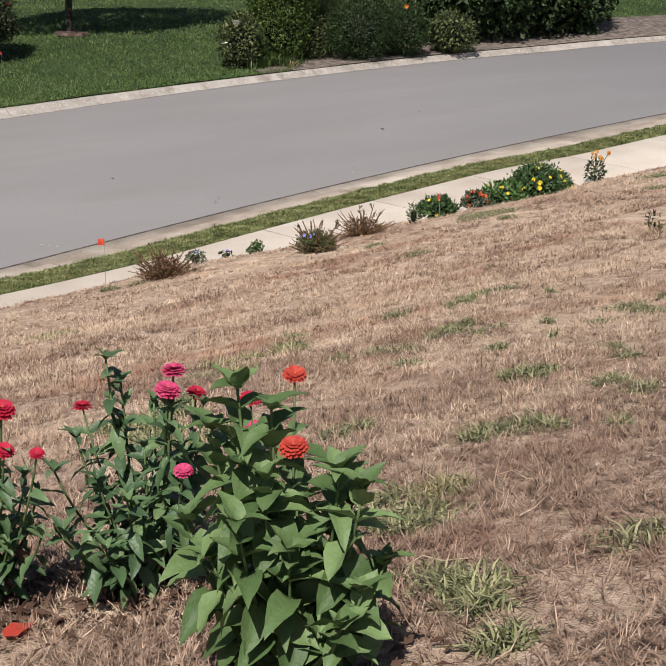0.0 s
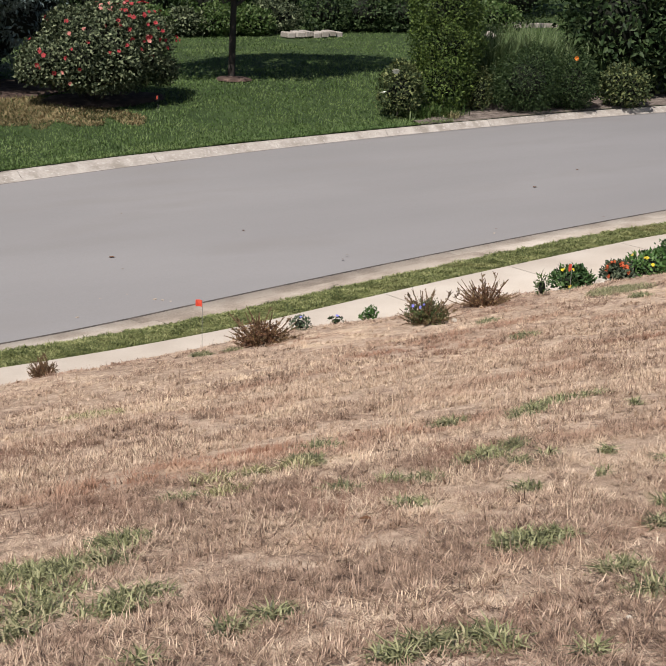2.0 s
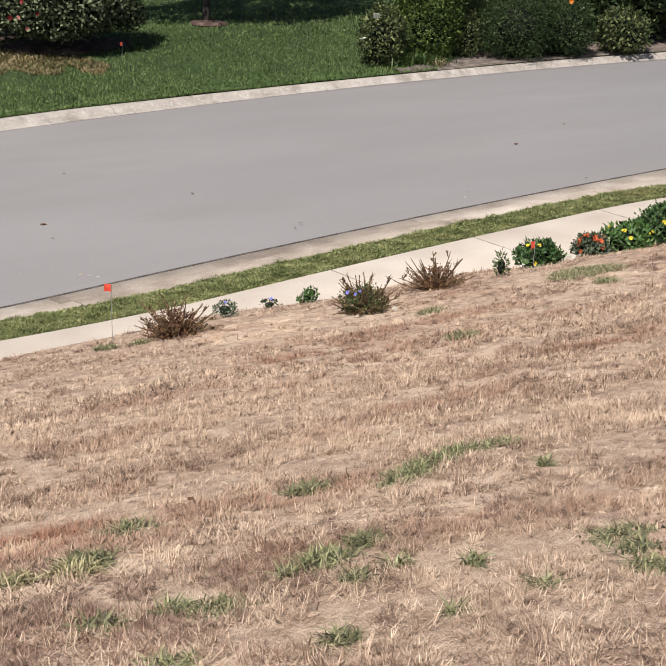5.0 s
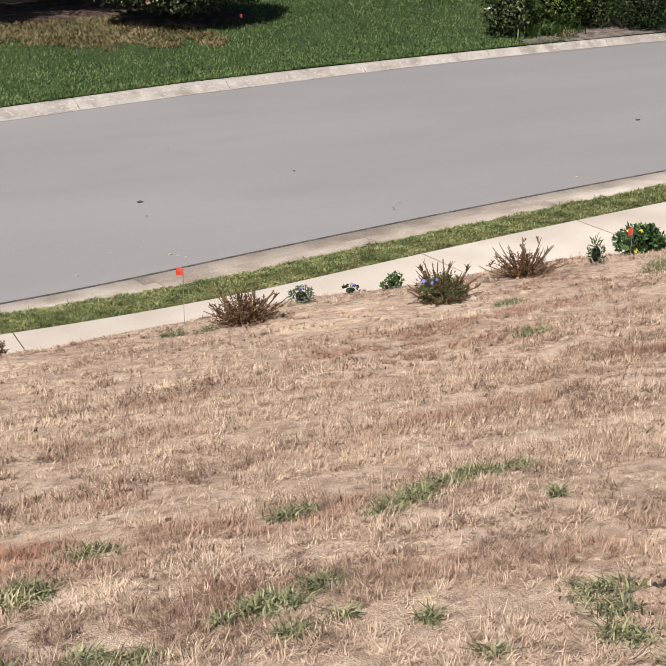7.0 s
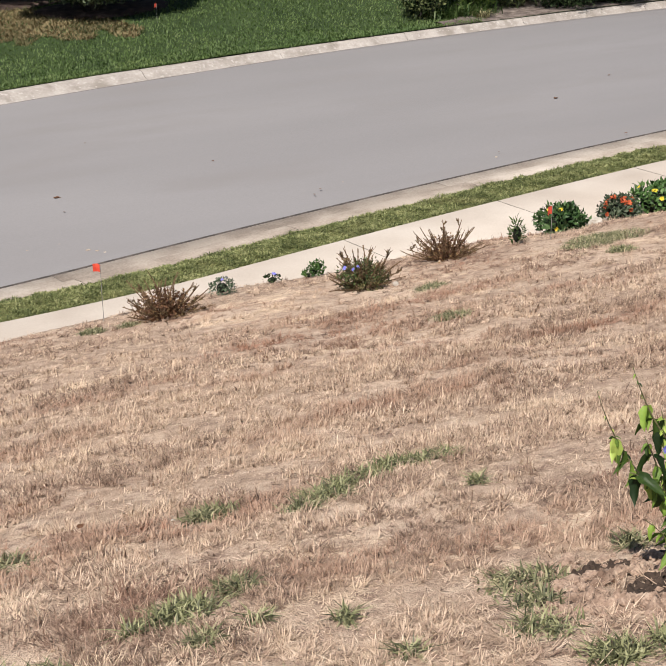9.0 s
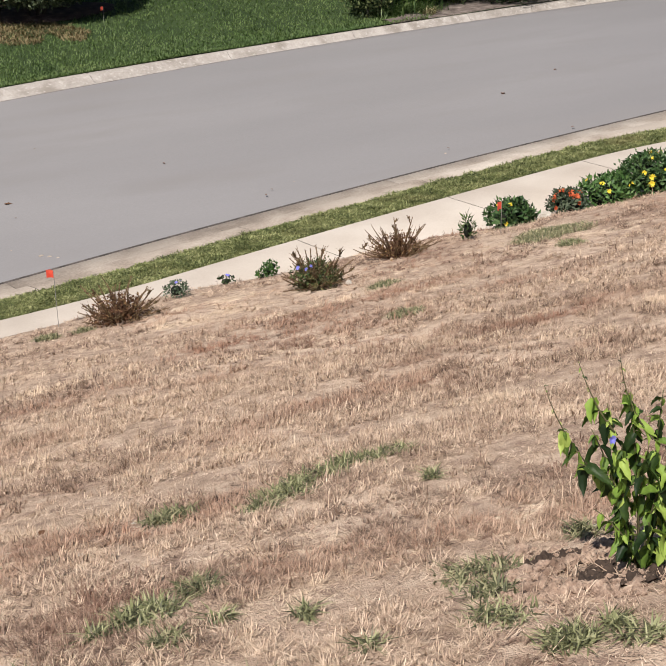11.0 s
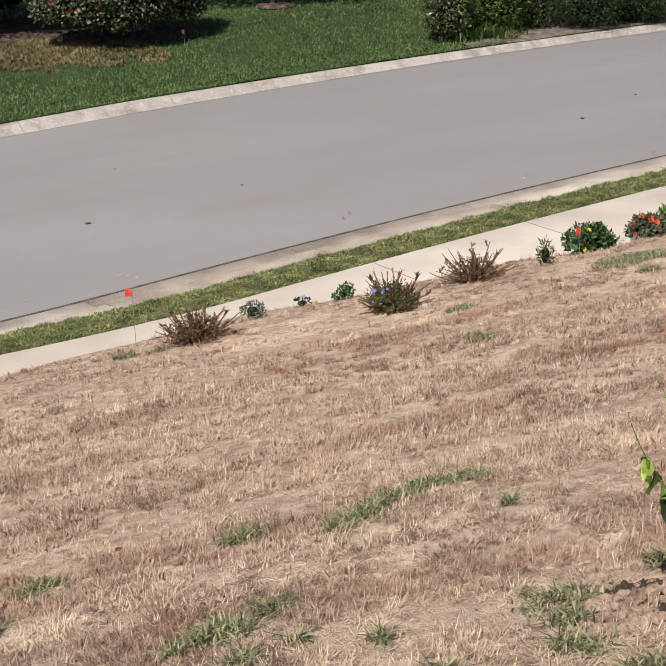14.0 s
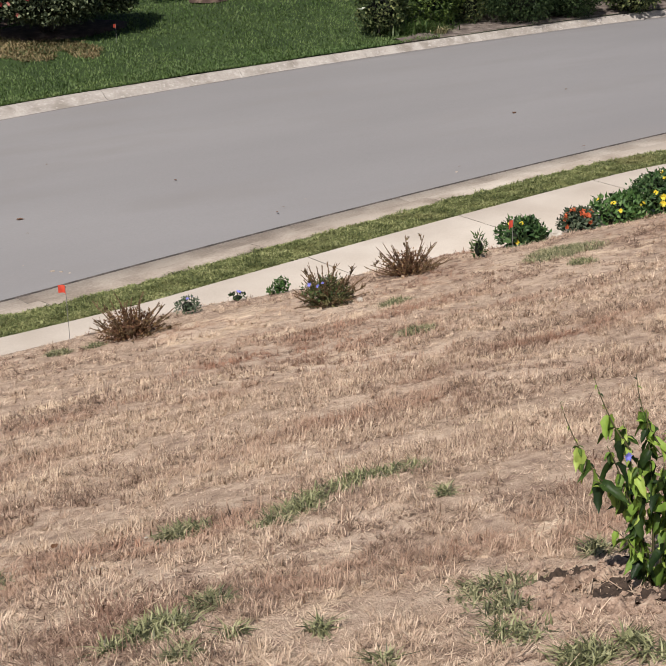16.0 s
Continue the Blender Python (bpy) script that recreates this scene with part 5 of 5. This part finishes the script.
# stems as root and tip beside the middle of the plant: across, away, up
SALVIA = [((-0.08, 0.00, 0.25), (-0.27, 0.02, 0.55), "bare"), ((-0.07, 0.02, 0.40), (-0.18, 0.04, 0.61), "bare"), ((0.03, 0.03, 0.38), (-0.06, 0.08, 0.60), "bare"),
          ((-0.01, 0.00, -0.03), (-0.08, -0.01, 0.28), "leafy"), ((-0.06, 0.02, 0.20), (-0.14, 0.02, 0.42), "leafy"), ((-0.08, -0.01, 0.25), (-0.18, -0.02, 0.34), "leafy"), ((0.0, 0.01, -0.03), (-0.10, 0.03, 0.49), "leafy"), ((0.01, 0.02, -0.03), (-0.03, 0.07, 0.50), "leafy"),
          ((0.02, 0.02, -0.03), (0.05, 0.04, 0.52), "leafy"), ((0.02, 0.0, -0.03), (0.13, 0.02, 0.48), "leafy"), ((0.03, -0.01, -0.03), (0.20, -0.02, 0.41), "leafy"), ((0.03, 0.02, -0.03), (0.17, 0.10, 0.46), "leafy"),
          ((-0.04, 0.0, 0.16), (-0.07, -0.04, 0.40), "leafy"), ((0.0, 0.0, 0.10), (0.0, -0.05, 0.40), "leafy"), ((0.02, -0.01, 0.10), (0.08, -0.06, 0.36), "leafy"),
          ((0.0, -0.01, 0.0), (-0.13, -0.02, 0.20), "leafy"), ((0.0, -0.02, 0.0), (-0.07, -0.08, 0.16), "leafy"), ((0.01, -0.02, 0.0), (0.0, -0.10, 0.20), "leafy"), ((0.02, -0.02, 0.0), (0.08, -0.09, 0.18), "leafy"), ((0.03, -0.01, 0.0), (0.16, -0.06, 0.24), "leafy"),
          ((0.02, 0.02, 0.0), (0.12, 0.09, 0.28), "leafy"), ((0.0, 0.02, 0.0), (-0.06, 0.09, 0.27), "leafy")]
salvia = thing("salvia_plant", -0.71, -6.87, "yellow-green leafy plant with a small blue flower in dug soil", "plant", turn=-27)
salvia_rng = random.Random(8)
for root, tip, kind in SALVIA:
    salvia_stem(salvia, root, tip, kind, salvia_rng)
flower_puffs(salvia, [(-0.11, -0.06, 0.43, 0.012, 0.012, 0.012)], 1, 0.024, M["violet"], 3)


# ---------------------------------------------------------------- row of plants along the pavement
def dry_bush(x, y, r, h, label, seed, leafy=0.5, name="dry_bush", heart="dead_leaf", tips="twig_leaf"):
    """Stiff twigs fanning from one root, clad to their tips in shrivelled leaves, over a dense dead heart."""
    ob = thing(name, x, y, label, "shrub", "dry bushes by the pavement")
    g = random.Random(seed)
    ends, clad = [], []
    for i in range(90):
        long = i < 34
        a = i * 2.39996 + g.uniform(-0.3, 0.3)
        el = math.asin(min(1, max(0.06, (i % 34 + 0.5) / 34 + g.uniform(-0.06, 0.06)))) if long else g.uniform(0.15, 1.5)
        size = g.uniform(0.90, 1.30) if long else g.uniform(0.35, 0.72)
        tip = Vector((math.cos(a) * math.cos(el) * r * size, math.sin(a) * math.cos(el) * r * size, math.sin(el) * h * size * 0.95 + 0.02))
        side = Vector((-math.sin(a), math.cos(a), 0)) * g.uniform(-0.05, 0.05)
        mid = tip * 0.55 + side + Vector((0, 0, g.uniform(-0.05, 0.03) * math.cos(el)))
        pts = bezier((math.cos(a) * 0.03, math.sin(a) * 0.03, -0.02), mid, tip, 7)
        ends.append(pts)
        if long:
            clad.append(pts)
            part("twig", mesh_of("twig", *tube(pts, 0.0075, 0.0030, 4), M["twig"]), ob)
    side_twigs = []
    for p in clad:
        for m in (2, 3, 4, 5):
            if g.random() < 0.6:
                q = [p[m], p[m] + (p[m + 1] - p[m]) * 0.6 + Vector((g.uniform(-0.035, 0.035), g.uniform(-0.035, 0.035), g.uniform(0.0, 0.045)))]
                side_twigs.append(tube(q, 0.003, 0.0014, 3))
                clad.append([q[0].lerp(q[1], k / 6) for k in range(7)]) if g.random() < 0.3 and len(clad) < 60 else None
    part("fine_twig", mesh_of("fine_twig", *joined([tube(p, 0.0045, 0.002, 3) for p in ends[34:]] + side_twigs), M["twig"]), ob)["kind"] = "stuff"
    gg = np.random.default_rng(seed)

    def dress(lines, n, lo, hi, size, wide, material, label):
        along = np.clip(lo + gg.random(n) * (hi - lo), 0, 5.99)
        pick = gg.integers(0, len(lines), n)
        root, way = [], []
        for b, f in zip(pick.tolist(), along.tolist()):
            k = int(f)
            root.append(lines[b][k].lerp(lines[b][k + 1], f - k))
            way.append((lines[b][k + 1] - lines[b][k]).normalized())
        root = np.array(root) + gg.normal(0, 0.003, (n, 3))
        root[:, 2] = np.abs(root[:, 2])
        v, t = leaves(root, np.array(way) * 0.9 + gg.normal(0, 0.55, (n, 3)), gg.normal(size=(n, 3)), gg.uniform(0.7, 1.3, n) * size, gg.uniform(0.7, 1.3, n) * wide)
        part(label, big_mesh(label, v, t, M[material]), ob)["kind"] = "stuff"

    dress(clad, int(2400 * leafy), 0.5, 5.0, 0.017, 0.0075, tips, "twig_leaves")
    dress(clad, int(700 * leafy), 4.0, 5.99, 0.011, 0.0045, tips, "tip_leaves")
    dress(ends[34:], int(2400 * leafy), 0.4, 5.5, 0.020, 0.009, heart, "withered_foliage")
    v, t = crown([(0, 0, h * 0.26, r * 0.66, r * 0.62, h * 0.42)], int(2000 * leafy), 0.028, 0.012, seed + 7, inner=0.75, floor=0.0)
    part("leaf_mass", big_mesh("leaf_mass", v, t, M[heart]), ob)["kind"] = "stuff"
    return ob


dry_bush(0.0, -0.02, 0.33, 0.29, "withered reddish-brown bush of bare twigs by the pavement", 51, 1.0)
b2 = dry_bush(1.42, -0.56, 0.29, 0.30, "half-dead bush with some green leaves and blue flowers", 52, 1.1, heart="leaf_olive")
v, t = crown([(0, 0.0, 0.11, 0.17, 0.15, 0.11)], 520, 0.03, 0.014, 521, inner=0.7)
part("green_foliage", big_mesh("green_foliage", v, t, M["leaf_mid"]), b2, "surviving green leaves")
flower_puffs(b2, [(-0.09, 0.02, 0.17, 0.07, 0.07, 0.04), (0.08, 0.05, 0.24, 0.05, 0.05, 0.03)], 3, 0.032, M["violet"], 522)
dry_bush(2.50, 0.06, 0.33, 0.28, "withered dark-brown bush of bare twigs by the pavement", 53, 0.75)
dry_bush(-1.90, 0.38, 0.13, 0.17, "small shrivelled dark weed at the pavement edge", 54, 0.35, "dead_weed")


def small_plant(name, x, y, lumps, count, length, width, leaf, seed, label, flowers=(), category="plant", core=0.6):
    ob = thing(name, x, y, label, category, "plants along the pavement")
    v, t = crown(lumps, count, length, width, seed, inner=0.45, up=0.5)
    part("foliage", big_mesh("foliage", v, t, M[leaf]), ob)
    # Added core here too; its dark colour is the shade under the foliage.
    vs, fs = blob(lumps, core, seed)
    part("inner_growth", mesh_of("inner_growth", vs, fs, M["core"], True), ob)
    for material, n, size in flowers:
        flower_puffs(ob, lumps, n, size, M[material], seed + n, up=0.6)
    return ob


small_plant("pansy", 0.64, 0.45, [(0, 0, 0.06, 0.10, 0.10, 0.08)], 520, 0.024, 0.014, "leaf_sage", 61, "small grey-green bedding plant by the pavement", [("violet", 2, 0.03)], core=0.5)
small_plant("pansy", 1.22, 0.79, [(0, 0, 0.03, 0.075, 0.07, 0.05)], 170, 0.03, 0.018, "leaf_dark", 62, "tiny bedding plant with pale blue flowers", [("violet", 7, 0.07)], core=0.5)
small_plant("bedding_plant", 1.64, 0.86, [(0, 0, 0.05, 0.07, 0.07, 0.06), (0.05, 0, 0.09, 0.05, 0.05, 0.05), (-0.07, -0.03, 0.03, 0.05, 0.05, 0.04)], 480, 0.030, 0.016, "leaf_bright", 63, "small bright green bedding plant by the pavement", core=0.55)
small_plant("weed", 1.95, -4.28, [(0, 0, 0.09, 0.05, 0.05, 0.11), (-0.03, 0, 0.14, 0.04, 0.04, 0.05)], 90, 0.05, 0.014, "leaf_olive", 641, "small yellowing weed standing in the dry lawn", core=0.2)
small_plant("weed", 3.19, 0.05, [(0, 0, 0.09, 0.06, 0.06, 0.12)], 200, 0.05, 0.012, "leaf_mid", 64, "upright green weed with narrow leaves")
small_plant("zinnia_mound", 3.98, 0.55, [(0, 0, 0.09, 0.23, 0.22, 0.15), (0.04, 0, 0.12, 0.16, 0.16, 0.13)], 2025, 0.054, 0.026, "leaf_mound", 65, "low green mound with a few yellow flowers", [("yellow", 4, 0.05)])
small_plant("marigold_mound", 4.74, 0.70, [(0, 0, 0.09, 0.19, 0.18, 0.14), (-0.03, 0, 0.12, 0.13, 0.13, 0.11)], 1300, 0.046, 0.023, "leaf_dusky", 66, "dark-leaved mound with orange-red flowers", [("rust", 13, 0.062)])
small_plant("zinnia_mound", 5.26, 0.80, [(0, 0, 0.10, 0.28, 0.26, 0.19), (0.15, 0, 0.13, 0.2, 0.2, 0.17)], 2295, 0.054, 0.026, "leaf_fresh", 67, "low fresh-green mound beside the pavement with yellow buds", [("yellow", 6, 0.04)])
small_plant("zinnia_mound", 5.82, 0.74, [(0, 0, 0.14, 0.37, 0.34, 0.24), (-0.08, 0, 0.21, 0.26, 0.25, 0.19), (0.2, -0.1, 0.12, 0.22, 0.22, 0.17)], 4050, 0.054, 0.026, "leaf_mound", 68, "broad dark-green mound dotted with yellow flowers", [("yellow", 13, 0.06)])
cone = thing("coneflower", 7.05, 0.93, "upright plant with orange daisy flowers by the pavement", "flower plant", "plants along the pavement")
kg = random.Random(15)
for i in range(9):
    tip = (kg.uniform(-0.13, 0.13), kg.uniform(-0.1, 0.1), kg.uniform(0.26, 0.42))
    part("stem", mesh_of("stem", *tube(bezier((0, 0, -0.02), (tip[0] * 0.3, tip[1] * 0.3, 0.2), tip, 5), 0.004, 0.002, 4), M["stem"]), cone)
    zinnia_head(cone, tip, 0.052, "amber", (kg.uniform(-0.4, 0.2), -0.5, 0.8), 200 + i, "orange_red", True)
v, t = crown([(0, 0, 0.15, 0.13, 0.12, 0.16)], 330, 0.06, 0.025, 69, inner=0.6)
part("foliage", big_mesh("foliage", v, t, M["leaf_dark"]), cone)


def marker_flag(x, y, h, turn, label):
    ob = thing("marker_flag", x, y, label, "marker flag", "survey flags")
    part("wire_stake", mesh_of("wire_stake", *tube([(0, 0, -0.05), (0, 0, h * 0.5), (0.003, 0, h)], 0.0025, 0.0025, 5), M["wire"]), ob, "thin grey wire stake")
    vs, fs = [], []
    for i in range(6):
        u = i / 5
        c, s = math.cos(radians(turn)), math.sin(radians(turn))
        bow = 0.025 * math.sin(u * 3.0)
        for z in (h, h - 0.065):
            vs.append((-u * 0.072 * c - bow * s, -u * 0.072 * s + bow * c, z))
    for i in range(5):
        fs.append((2 * i, 2 * i + 1, 2 * i + 3, 2 * i + 2))
    part("flag", mesh_of("flag", vs, fs, M["flag"], True), ob, "orange-red plastic flag")


marker_flag(-0.33, 0.55, 0.475, -52, "orange-red marker flag on a wire stake by the pavement")
marker_flag(3.44, -0.09, 0.30, 40, "orange-red marker flag on a wire stake in a green mound")
marker_flag(4.54, 14.08, 0.34, 50, "small red marker flag beside the rose bush")

# ---------------------------------------------------------------- tufts, stones, specks
def tuft(x, y, r, material, label, seed):
    """A sprawling tuft of crabgrass: broad short blades on stems that creep outwards."""
    ob = thing("grass_tuft", x, y, label, "grass tuft", "green grass tufts")
    g = np.random.default_rng(seed)
    n = int(46 + 19000 * r * r)
    a, k = g.uniform(0, 6.283, n), np.sqrt(g.random(n)) * (1 + 0.35 * np.sin(g.integers(0, 5) + 3 * g.random(n)))
    q = np.column_stack([np.cos(a) * k, np.sin(a) * k * 0.8]) * r
    z0 = ground_z(x, y)
    z = np.array([ground_z(x + u, y + w) - z0 for u, w in q.tolist()])
    v, t = blades(np.column_stack([q, z - 0.004]), g.uniform(0.032, 0.070, n) * (1.15 - 0.4 * np.clip(k, 0, 1)), g.uniform(0.0040, 0.0080, n), 1.0, seed + 1, 0.3)
    part("crabgrass", big_mesh("crabgrass", v, t, M[material]), ob)["kind"] = "stuff"


for i, (spots, material, label) in enumerate([(GREEN_NEAR, "tuft", "sprawling tuft of green grass in the parched lawn"), (GREEN_FAR, "tuft", "sprawling tuft of green grass in the parched lawn"), (OLIVE, "tuft_olive", "half-dried olive-green grass tuft in the lawn"),
                                              (OLIVE_FAR, "tuft_olive", "half-dried olive-green grass tuft in the lawn"), (PALE, "tuft_pale", "yellowed grass tuft in the parched lawn")]):
    for k, (x, y, r) in enumerate(spots):
        tuft(x, y, r * TUFT_SCALE, material, label, 300 + 97 * i + 3 * k)

for i, (x, y, d) in enumerate([(-1.54, -5.34, 0.019), (-1.64, -5.27, 0.018), (-3.66, -8.73, 0.022), (-3.45, -9.0, 0.022), (1.62, -0.72, 0.06), (-0.55, -6.5, 0.03), (-1.9, -5.5, 0.02), (-2.3, -5.6, 0.018), (-3.3, -8.9, 0.018), (-3.0, -8.3, 0.016)]):
    clod(x, y, d, 40 + i, "pebble", "small pale stone lying in the dry lawn", "stone", "stone", "pebbles in the lawn", 0.8)
for i, (x, y, d) in enumerate([(0.29, 3.35, 0.05), (0.36, 3.28, 0.04), (0.42, 3.2, 0.03), (0.08, 3.68, 0.035), (-0.25, 3.66, 0.04), (-0.7, 3.12, 0.04), (5.44, 4.04, 0.035), (8.89, 6.62, 0.05), (2.5, 4.9, 0.02), (3.46, 4.1, 0.03), (1.92, 6.84, 0.025)]):
    clod(x, y, d, 140 + i, "road_grit", "pale chip of stone lying on the asphalt", "curb", "stone", "chips on the road", 0.35)
clod(4.40, 0.62, 0.20, 71, "white_rock", "flat white rock between two flower mounds", "stone", "rock", "", 0.4)
clod(9.5, 26.4, 0.55, 72, "white_rock", "pale boulder in the border at the back of the yard", "stone", "rock", "", 0.9)


def speck(x, y, size, seed):
    ob = thing("road_leaf", x, y, "small dead leaf lying on the asphalt", "leaf", "leaves on the road", turn=seed * 40)
    b = part("blade", leaf_mesh("blade", size, size * 0.5, M["dead_leaf"], seed, 0.10, 0.15), ob)
    b.location = (0, 0, 0.032)


for i, (x, y, d) in enumerate([(0.42, 5.26, 0.09), (7.66, 6.14, 0.105), (2.95, 3.75, 0.045), (3.1, 3.9, 0.035), (7.3, 4.0, 0.05), (9.2, 7.0, 0.06), (1.4, 7.5, 0.04), (2.49, 5.75, 0.05), (0.38, 4.69, 0.03), (5.53, 4.15, 0.035)]):
    speck(x, y, d, i)

# long dry stalks lying on the lawn
for i, (x, y, a, d) in enumerate([(-4.55, -9.25, 0.9, 0.22), (-4.38, -9.02, 2.3, 0.16), (-4.1, -8.9, 0.4, 0.18), (-3.85, -8.7, 1.8, 0.14), (-4.75, -9.45, 0.2, 0.15), (-0.93, -6.85, 0.5, 0.13), (-0.80, -6.93, 1.9, 0.12), (-0.72, -6.70, 0.7, 0.16), (-1.25, -6.95, 1.1, 0.15), (-2.4, -7.7, 2.6, 0.17)]):
    st = thing("dry_stalk", x, y, "thin dry grass stalk lying on the lawn", "stalk", "fallen stalks")
    zz = ground_z(x, y)
    e = [(math.cos(a) * d * f, math.sin(a) * d * f + 0.02 * math.sin(f * 3 + i)) for f in (0, 0.35, 0.7, 1)]
    part("shaft", mesh_of("shaft", *tube([(u, w, ground_z(x + u, y + w) - zz + 0.014 + 0.02 * (k == 2)) for k, (u, w) in enumerate(e)], 0.0019, 0.0010, 4), M["straw"]), st)

# loose leaves on the dry lawn
for i, (x, y) in enumerate([(-2.05, -4.55), (-1.95, -5.15), (-0.2, -2.6), (-2.9, -6.9)]):
    fallen_petal(x, y, 0.045, M["dead_leaf"], "curled brown leaf on the dry lawn", 50 * i)

# ---------------------------------------------------------------- far yard furniture
edging = thing("stone_edging", 13.1, 23.8, "curved low edging of pale stone blocks round a planted bed", "stone edging")
for i in range(7):
    a = -0.75 + i * 0.25
    bm = bmesh.new()
    bmesh.ops.create_cube(bm, size=1)
    for v in bm.verts:
        v.co = Vector((v.co.x * 0.246, v.co.y * 0.5, v.co.z * 0.16)) + Vector((a, 0.25 * (a * a) + 0.1, 0.07 + 0.02 * (i % 3)))
        v.co += Vector((0.012 * noise.noise(v.co * 9), 0.012 * noise.noise(v.co * 7), 0.02 * noise.noise(v.co * 8)))
    bmesh.ops.bevel(bm, geom=bm.edges[:], offset=0.02, segments=1, affect="EDGES")
    me = bpy.data.meshes.new("block")
    bm.to_mesh(me)
    bm.free()
    me.materials.append(M["far_curb"])
    part("block", me, edging)

yucca = thing("yucca", 9.9, 28.2, "spiky yucca with stiff green blades in the back border", "yucca")
g = np.random.default_rng(91)
v, t = blades(np.column_stack([g.normal(0, 0.08, (130, 2)), np.full(130, 0.1)]), g.uniform(0.7, 1.2, 130), g.uniform(0.04, 0.06, 130), 0.6, 92, 0.2)
part("foliage", big_mesh("foliage", v, t, M["leaf_mid"]), yucca)

post = thing("garden_post", 19.19, 23.5, "short weathered wooden post in the back border", "post")
part("shaft", mesh_of("shaft", *tube([(0, 0, -0.05), (0, 0, 0.2), (0.01, 0, 0.42)], 0.06, 0.05, 8), M["twig"]), post)
clod(17.85, 22.0, 0.32, 75, "pale_stone", "pale round stone at the lawn's back edge", "stone", "stone", "", 1.0)
